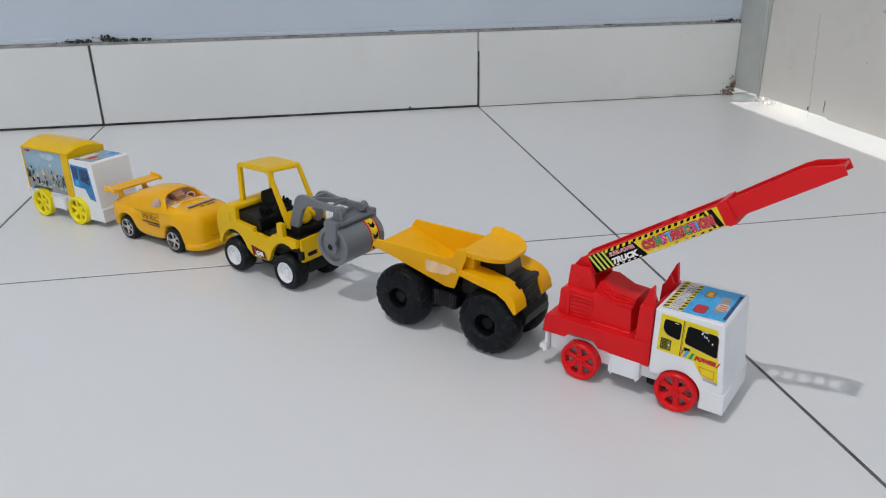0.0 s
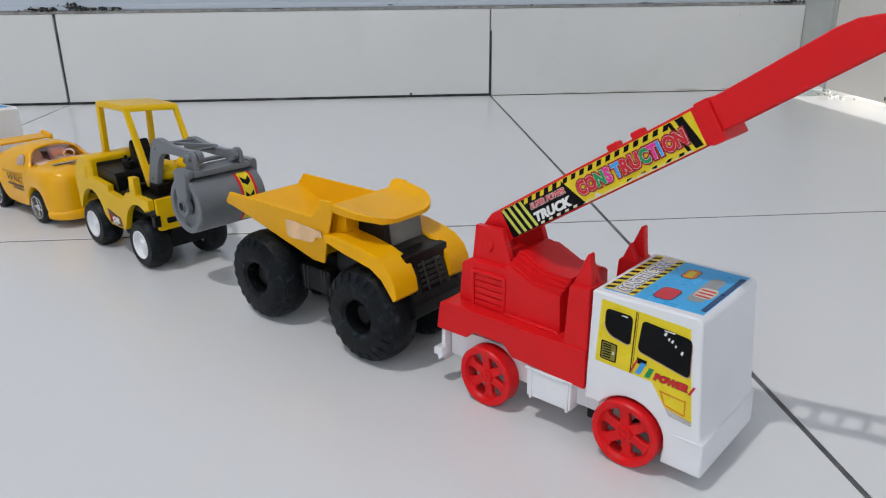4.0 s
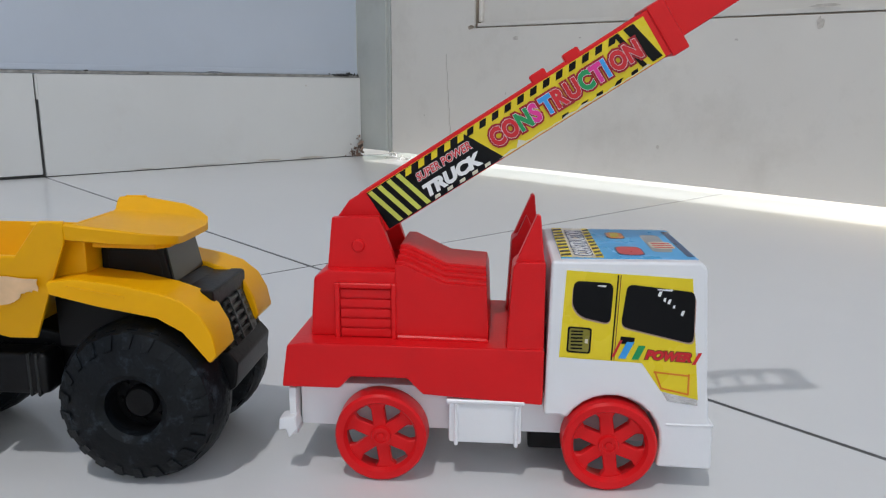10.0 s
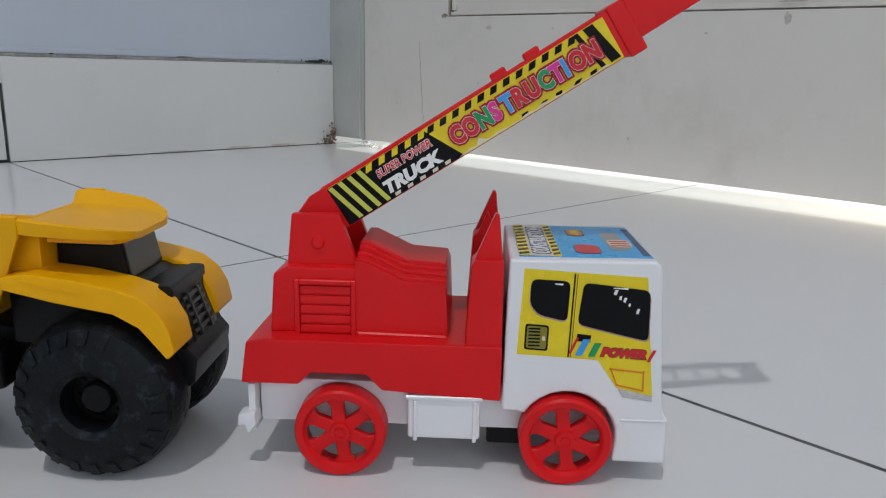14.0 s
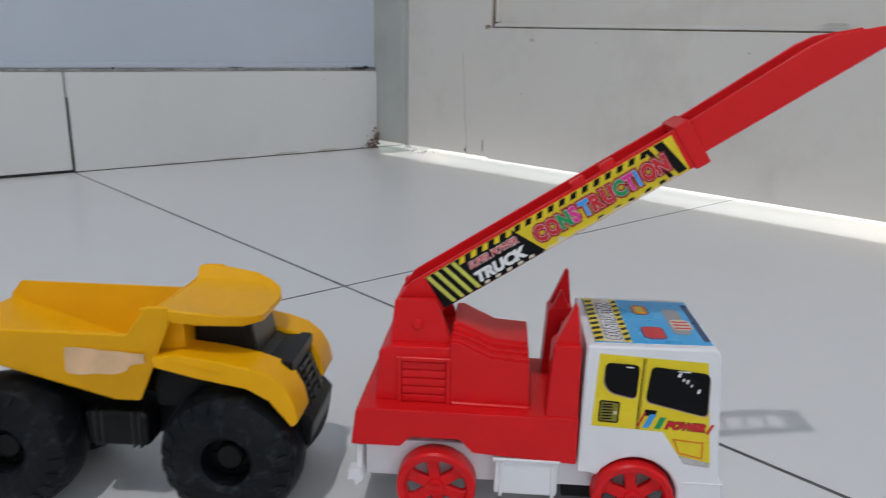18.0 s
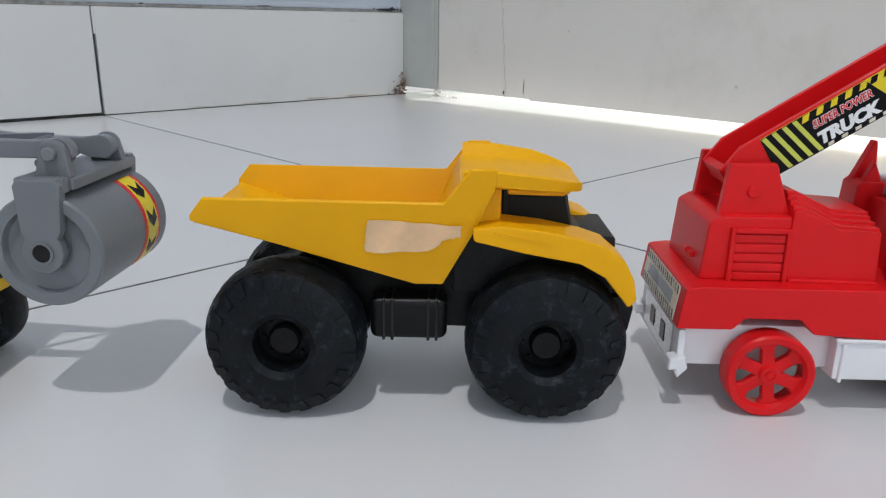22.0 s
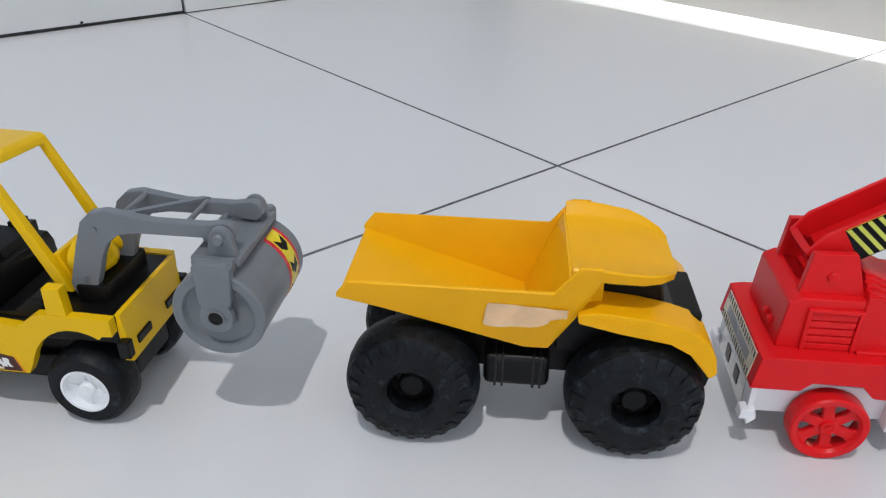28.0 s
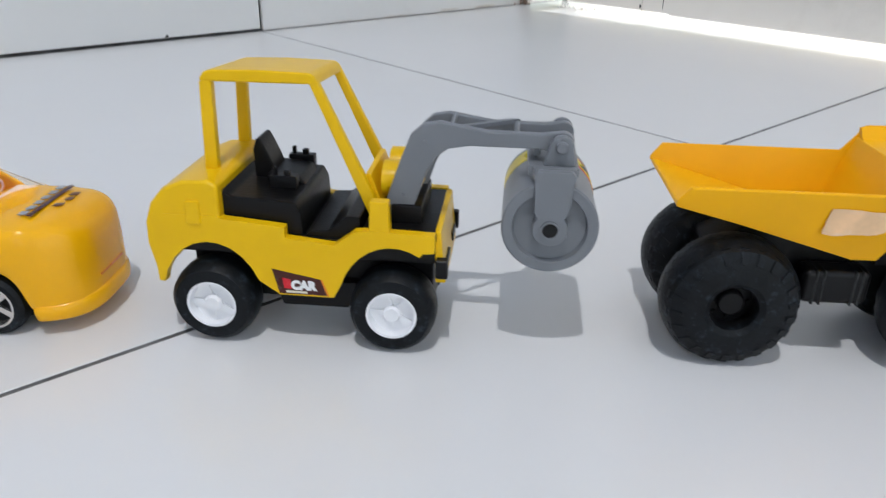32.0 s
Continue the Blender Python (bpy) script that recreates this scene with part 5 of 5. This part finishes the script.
def race_car():
    half = 23
    t = thing("toy_race_car", "orange-yellow plastic toy race car with a rear wing", "toy car", stand(-0.4400, 0.0645, -43.3, half * 1.15) @ Matrix.Diagonal((1, 1.15, 1, 1)), "row of toy vehicles")
    for x in (-31.5, 37.0):
        part("axle", rod((x, -18, 12.2), (x, 18, 12.2), 1.2), BLACK, t)
        for s in (-1, 1):
            small_wheel(t, x, s * 18.8, 12.2, 8, 0.70, RUBBER, CHROME, s, 5, "silver spoked rim over a black dish", BLACK)
    part("underbody", box(-50, 54, -15, 15, 3.6, 14), BLACK, t, bevel=1)

    def section(w, zb, zs, zt, crown):
        return [(w * 0.82, zb), (w * 0.98, zb + 2), (w, (zb + zs) / 2), (w * 0.985, zs), (w * 0.90, zt - 1), (w * 0.55, zt + crown * 0.7), (0, zt + crown)]

    st = [(-55, section(19, 12, 30, 35, 0.5)), (-53, section(21.5, 9, 31, 36.5, 0.8))]
    for x, w, zb in ((-46.1, 22.6, 8.4), (-44.3, 23, 15), (-40.9, 23.2, 22.6), (-31.5, 23.4, 26.4), (-22.1, 23.2, 22.6), (-18.9, 23, 15), (-17.1, 22.6, 7.6), (3, 22.3, 7.0), (22.2, 22.5, 7.4), (24.2, 23, 15), (27.6, 23.2, 22.6), (37.0, 23.4, 26.2), (46.4, 23.2, 22.6), (49.6, 23, 15), (51.4, 22.8, 7.0)):
        zt = 36.4 + 6.2 * min(1, max(0, (x - 8) / 24))
        st.append((x, section(w, zb, max(zt - 5.4, zb + 4), zt, 1.2)))
    st += [(54, section(22.6, 6.6, 33, 42.4, 1.4)), (59.5, section(21.8, 6.6, 33.4, 42.4, 1.4)), (64, section(20.0, 6.8, 32.6, 41.2, 1.3)), (67.4, section(17.4, 7.2, 31.6, 39.4, 1.1)), (69.8, section(13.6, 8.0, 29.6, 36.8, 0.8)), (71.0, section(9.0, 9, 27, 33.0, 0.5)), (71.4, section(4.4, 11, 25, 30.0, 0.3))]
    body = loft(st, CARPAINT, "body", t, "glossy orange-yellow plastic car body")
    # cabin: a rounded shell open to the windscreen, with small oval side windows
    rings = [[(-50, 19.7, 32.6), (-50, 17.8, 36.2), (-50, 13.5, 36.8), (-50, 7, 37.2), (-50, 0, 37.4)],
             [(-32, 20.9, 32.6), (-32, 18.6, 39.8), (-32, 15.0, 42.8), (-32, 8, 44.4), (-32, 0, 44.8)],
             [(-14, 21.5, 32.6), (-14, 18.6, 43.4), (-14, 15.4, 48.8), (-14, 8.6, 51.2), (-14, 0, 51.8)],
             [(4, 21.9, 32.6), (4, 18.6, 45.6), (4, 15.4, 51.6), (4, 8.6, 54.2), (4, 0, 54.8)],
             [(20, 21.8, 33.6), (16, 18.7, 45.8), (13, 15.3, 51.8), (12.5, 8.6, 54.4), (12.5, 0, 55.0)],
             [(33, 21.6, 35.6), (27, 18.6, 44.8), (21.6, 15.0, 50.8), (20.4, 8.4, 53.2), (20.2, 0, 53.8)]]
    bm = bmesh.new()
    skins = [[bm.verts.new(q) for q in ring] + [bm.verts.new((px, -py, pz)) for px, py, pz in reversed(ring[:-1])] for ring in rings]
    for p, q in zip(skins, skins[1:]):
        for i in range(len(p) - 1):
            bm.faces.new((p[i], q[i], q[i + 1], p[i + 1]))
    cabin = part("cabin", bm, CARPAINT, t, "rounded orange-yellow roof and rear pillars")
    cabin.modifiers.new("Subsurf", "SUBSURF").levels = 1
    cabin.modifiers["Subsurf"].render_levels = 2
    thick = cabin.modifiers.new("Solidify", "SOLIDIFY")
    thick.thickness, thick.offset = 0.0014, -1
    for s in (-1, 1):
        oval = rounded([(8.0, 40.2), (21.6, 41.4), (20.6, 47.6), (15.4, 49.2), (9.6, 46.0)], 3.2)
        part("quarter_window", slab([(px, s * (22.3 - (pz - 35.6) * 0.31), pz) for px, pz in oval][::s], 0.5), SMOKEPINK, t, "small clear pinkish quarter window")
        pane = part("side_pane", slab([(32.6, s * 21.2, 38.0), (42.0, s * 19.8, 38.6), (21.6, s * 14.8, 50.8), (26.8, s * 18.4, 44.8)][:: -s], 0.4), GLASS, t, "clear plastic corner of the windscreen")
        pane.visible_shadow = False
    wind = part("windscreen", slab([(42.2, -19.6, 40.0), (46, 0, 42.8), (42.2, 19.6, 40.0), (21.6, 14.6, 50.6), (20.6, 0, 53.2), (21.6, -14.6, 50.6)], 0.4), GLASS, t, "clear plastic windscreen")
    wind.visible_shadow = False
    part("rear_louvre", slab([(-36, -6, 44.0), (-33, -6, 45.0), (-33, 6, 45.0), (-36, 6, 44.0)][::-1], 0.4), I_BLACK, t)
    for yy in (-8, 8):
        seat = part("seat", prism([(4, 37), (1, 50), (4.4, 51), (10, 42), (21, 41.4), (21, 37)], yy - 5, yy + 5), SEATPINK, t, "translucent pinkish plastic seat", bevel=1)
    part("dashboard", box(29, 38, -16, 16, 38, 43), SEATPINK, t, bevel=1.2)
    part("steering_wheel", moved(lathe([(3.0, -0.5), (3.8, 0), (3.0, 0.5)], 18), Matrix.Translation((25.5, 8, 45)) @ Matrix.Rotation(radians(68), 4, "Z")), SEATPINK, t)
    # rear wing
    wing = part("wing", prism([(-58.5, 46.2), (-57.8, 48.6), (-43.6, 47.2), (-43.6, 45.4)], -20.4, 24), CARPAINT, t, "wide orange-yellow rear wing", bevel=0.5)
    for s in (-1, 1):
        part("wing_end", prism([(-60, 44.4), (-59, 50.8), (-43, 48.8), (-43, 44.4)], *sorted((s * 22.0 + 1.8, s * 24.2 + 1.8))), CARPAINT, wing, bevel=0.5)
        part("wing_strut", prism([(-54, 34), (-56, 47), (-50, 46.6), (-46, 36)], *sorted((s * 11, s * 13))), CARPAINT, wing, bevel=0.3, segments=1)
    # printed marks: side and bonnet
    m = Matrix.Translation((-6.0, -22.85, 27.6)) @ Matrix.Rotation(radians(90), 4, "X")
    part("lettering", lettering("WRC", 7.8, m @ Matrix.Diagonal((1.35, 1, 1, 1)), -0.08, 0.25, 0.12, 1.1), I_BROWN, t, smooth=False)
    part("printed_bar", joined([[(-5, 24.4), (20, 24.4), (20, 25.8), (-5, 25.8)], [(3, 22.2), (20, 22.2), (20, 23.2), (3, 23.2)]], -22.65, 0.2), I_MAROON, t, smooth=False)
    for k in range(6):
        yy = -13 + 4.6 * k
        part("bonnet_print", slab([(48.0, yy, 44.0), (50.6, yy + 0.6, 44.0), (50.6, yy + 3.4, 44.0), (48.0, yy + 2.8, 44.0)], 0.3), I_GREY, t, smooth=False)
    part("bonnet_print", slab([(51.6, -13.6, 44.0), (53.4, -13.6, 44.0), (53.4, 14, 44.0), (51.6, 14, 44.0)], 0.3), I_MAROON, t, smooth=False)
    for q in ((56, -5, 2.8), (57.4, 0.5, 2.2), (56.6, 5, 2.6)):
        part("bonnet_print", slab([(q[0], q[1], 44.0), (q[0] + q[2], q[1] + 0.6, 43.9), (q[0] + q[2], q[1] + 3.2, 43.9), (q[0], q[1] + 2.4, 44.0)], 0.3), I_BROWN, t, smooth=False)
    loft([(49.5, [(20, 5.4), (23.6, 5.8), (23.9, 10), (23.4, 13.6), (10, 13.8), (0, 13.8)]), (56, [(19, 5.4), (22.9, 5.8), (23.2, 10), (22.6, 13.4), (10, 13.8), (0, 13.8)]), (64, [(16, 5.4), (20.9, 6.0), (21.4, 10), (20.6, 13.8), (9, 14.2), (0, 14.2)]), (69.4, [(12, 5.6), (16.2, 6.2), (16.8, 10), (16.0, 13.8), (7, 14.2), (0, 14.2)]), (73.0, [(5, 6.4), (8.4, 7), (8.8, 10), (8.2, 12.8), (4, 13.2), (0, 13.2)])], CARPAINT, "bumper", t)
    # darker orange strip painted in as the shade of a groove
    part("nose_groove_shade", prism([(64, 18.0), (71.6, 18.0), (71.6, 18.7), (64, 18.7)], -8, 8), I_ORANGE, t)
    return t


def box_truck():
    half = 25
    t = thing("toy_box_truck", "white and yellow plastic toy box truck with a city picture", "toy truck", stand(-0.5422, 0.1580, -39.5, half), "row of toy vehicles")
    running_gear(t, LEMON, -28.6, 29.4, 14.6, half)
    cargo = part("cargo_box", prism([(-51, 27), (-51, 73), (22.6, 73), (22.6, 27), (-12, 27), (-15, 31), (-43, 31), (-46, 27)], -20.8, 20.8), I_HAZE, t, "cargo box with yellow roof and printed sides", bevel=0.4)
    n = 7
    ring = [(23.0, 72.4), (22.6, 74.0), (12.0, 79.4), (4.0, 80.8), (-4.0, 80.8), (-12.0, 79.4), (-22.6, 74.0), (-23.0, 72.4)]
    bm = bmesh.new()
    ends = []
    for x, k, low in ((-52.6, 0.97, 0.55), (-47, 1.0, 1.0), (20.0, 1.0, 1.0), (24.6, 0.97, 0.62)):
        ends.append([bm.verts.new((x, y * k, 72.4 + (z - 72.4) * low)) for y, z in ring])
    for p, q in zip(ends, ends[1:]):
        for i in range(n + 1):
            j = (i + 1) % (n + 1)
            bm.faces.new((p[i], p[j], q[j], q[i]))
    bm.faces.new(ends[0])
    bm.faces.new(ends[-1][::-1])
    part("roof", bm, YELLOW, t, "domed yellow plastic roof", bevel=0.8)
    part("front_frame", box(12.4, 24, -22.2, 22.2, 26.6, 73.2), YELLOW, t, bevel=0.8)
    part("rear_frame", box(-52.4, -51, -21.8, 21.8, 27, 73.2), YELLOW, t, bevel=0.4)
    y = -20.8
    decal("side_picture", [(-50.8, 73), (12.2, 73), (12.2, 27.4), (-12, 27.4), (-15, 31.4), (-43, 31.4), (-46, 27.4), (-50.8, 27.4)], y, CITYPHOTO, cargo, "printed photograph of a hazy city street")
    rnd = random.Random(5)

    def patch(name, cx, cz, rx, rz, mat, out, n=11):
        pts = [(cx + rx * rnd.uniform(0.75, 1.1) * math.cos(2 * math.pi * k / n), cz + rz * rnd.uniform(0.7, 1.1) * math.sin(2 * math.pi * k / n)) for k in range(n)]
        decal(name, [(min(max(px, -50.6), 12.0), min(max(pz, 31.6), 72.8)) for px, pz in pts], y - out, mat, cargo, thick=0.05)

    patch("picture_cloud", -12, 66, 12, 4, I_SKYPALE, 0.10)
    decal("picture_road", [(-50.6, 36), (12, 33.5), (12, 27.6), (-12, 27.6), (-15, 31.5), (-43, 31.5), (-46, 27.6), (-50.6, 27.6)], y - 0.12, I_GREY, cargo, thick=0.05)
    crowd = ((I_CITY, -34, 10, 40, 50, 26), (I_CREAM, -24, 2, 42, 58, 6), (I_CITY, -30, 6, 44, 58, 12), (I_ROSE, -40, 10, 38, 47, 14), (I_TREE, -10, 11, 36, 52, 30),
             (I_GREY, -49, 10, 33, 44, 20), (I_BLACK, -49, -32, 36, 45, 7), (I_CREAM, -48, -34, 40, 50, 5), (I_MAROON, -49, -12, 35, 44, 12), (I_CREAM, -44, 10, 32, 36, 8), (I_TREE, -50, -34, 45, 53, 9))
    for i, (mat, xa, xb, za, zb, count) in enumerate(crowd):
        bits = []
        for k in range(count):
            px, pz = rnd.uniform(xa, xb), za + (zb - za) * rnd.random() ** 1.6
            w, h, lean = rnd.uniform(0.5, 2.0), rnd.uniform(0.5, 2.4), rnd.uniform(-0.5, 0.5)
            bits.append([(px - w, pz - h), (px + w, pz - h * rnd.uniform(0.5, 1)), (px + w * 0.8 + lean, pz + h), (px - w * rnd.uniform(0.3, 1) + lean, pz + h * 0.9)])
        bits = [[(min(max(q[0], -50.6), 12.0), min(max(q[1], 31.6), 72.6)) for q in p] for p in bits]
        part("picture_detail", joined(bits, y - 0.18 - 0.03 * i, 0.02), mat, cargo, smooth=False)
    decal("picture_print", [(-49, 69.6), (-43, 71), (-36, 70.4), (-42, 67.8)], y - 0.2, I_RED, cargo)
    cab = truck_cab(t, 24.6, 65.0, 68.0, 22.2, 29.4, 14.6)
    y = -22.2
    decal("side_label", [(26.6, 63.6), (53.4, 62.4), (57.6, 27.6), (48.6, 29.6), (43.6, 39.4), (27.4, 40.4)], y, I_DEEPBLUE, cab, "blue printed side label with dark windows")
    for w in ([(28, 61.4), (36.6, 61), (36.2, 49), (28.6, 50)], [(39.4, 60.8), (52.2, 60), (53.4, 44), (39, 48)]):
        decal("printed_window", w, y - 0.12, I_NAVY, cab)
    decal("printed_panel", [(29.6, 47.4), (36, 46.8), (36, 42), (29.6, 42.2)], y - 0.12, I_SKY, cab)
    part("roof_label", box(28.5, 57, -19, 19, 68.0, 68.68), I_HAZE, cab, "printed roof label", smooth=False)
    part("roof_picture", box(31, 38, -16, 6, 68.68, 68.8), I_CREAM, cab, smooth=False)
    part("roof_picture", box(41, 47, -13, -2, 68.68, 68.8), I_RED, cab, smooth=False)
    part("roof_picture", box(44, 54, 4, 17, 68.68, 68.8), I_BLUE, cab, smooth=False)
    part("front_mark", box(60.4, 61.4, 18, 20, 36, 44), I_BLACK, cab, bevel=0.3)
    part("rear_hook", box(-58, -50, -20, 20, 24, 27.4), WHITE, t, bevel=0.6)
    return t


fire_truck()
dump_truck()
road_roller()
race_car()
box_truck()


# ---- floor tiles ----
def tile_mesh(w, d):
    bm = box(-w / 2, w / 2, -d / 2, d / 2, -0.006, 0)
    finish(bm, 0.0003, 1)
    me = bpy.data.meshes.new("tile")
    bm.to_mesh(me)
    bm.free()
    me.materials.append(TILE)
    return me


shared = {}
for i in range(-4, 2):
    for j in range(-4, 1):
        x0, x1, y0, y1 = 0.6 * i, 0.6 * (i + 1), 0.6 * j, 0.6 * (j + 1)
        x0, y0 = max(x0, -2.595), max(y0, -2.595)
        size = (round(x1 - x0 - 0.0026, 4), round(y1 - y0 - 0.0026, 4))
        if size not in shared:
            shared[size] = tile_mesh(*size)
        ob = new("tile", shared[size])
        ob.parent = floor
        ob.matrix_world = pose((x0 + x1) / 2, (y0 + y1) / 2, 0)
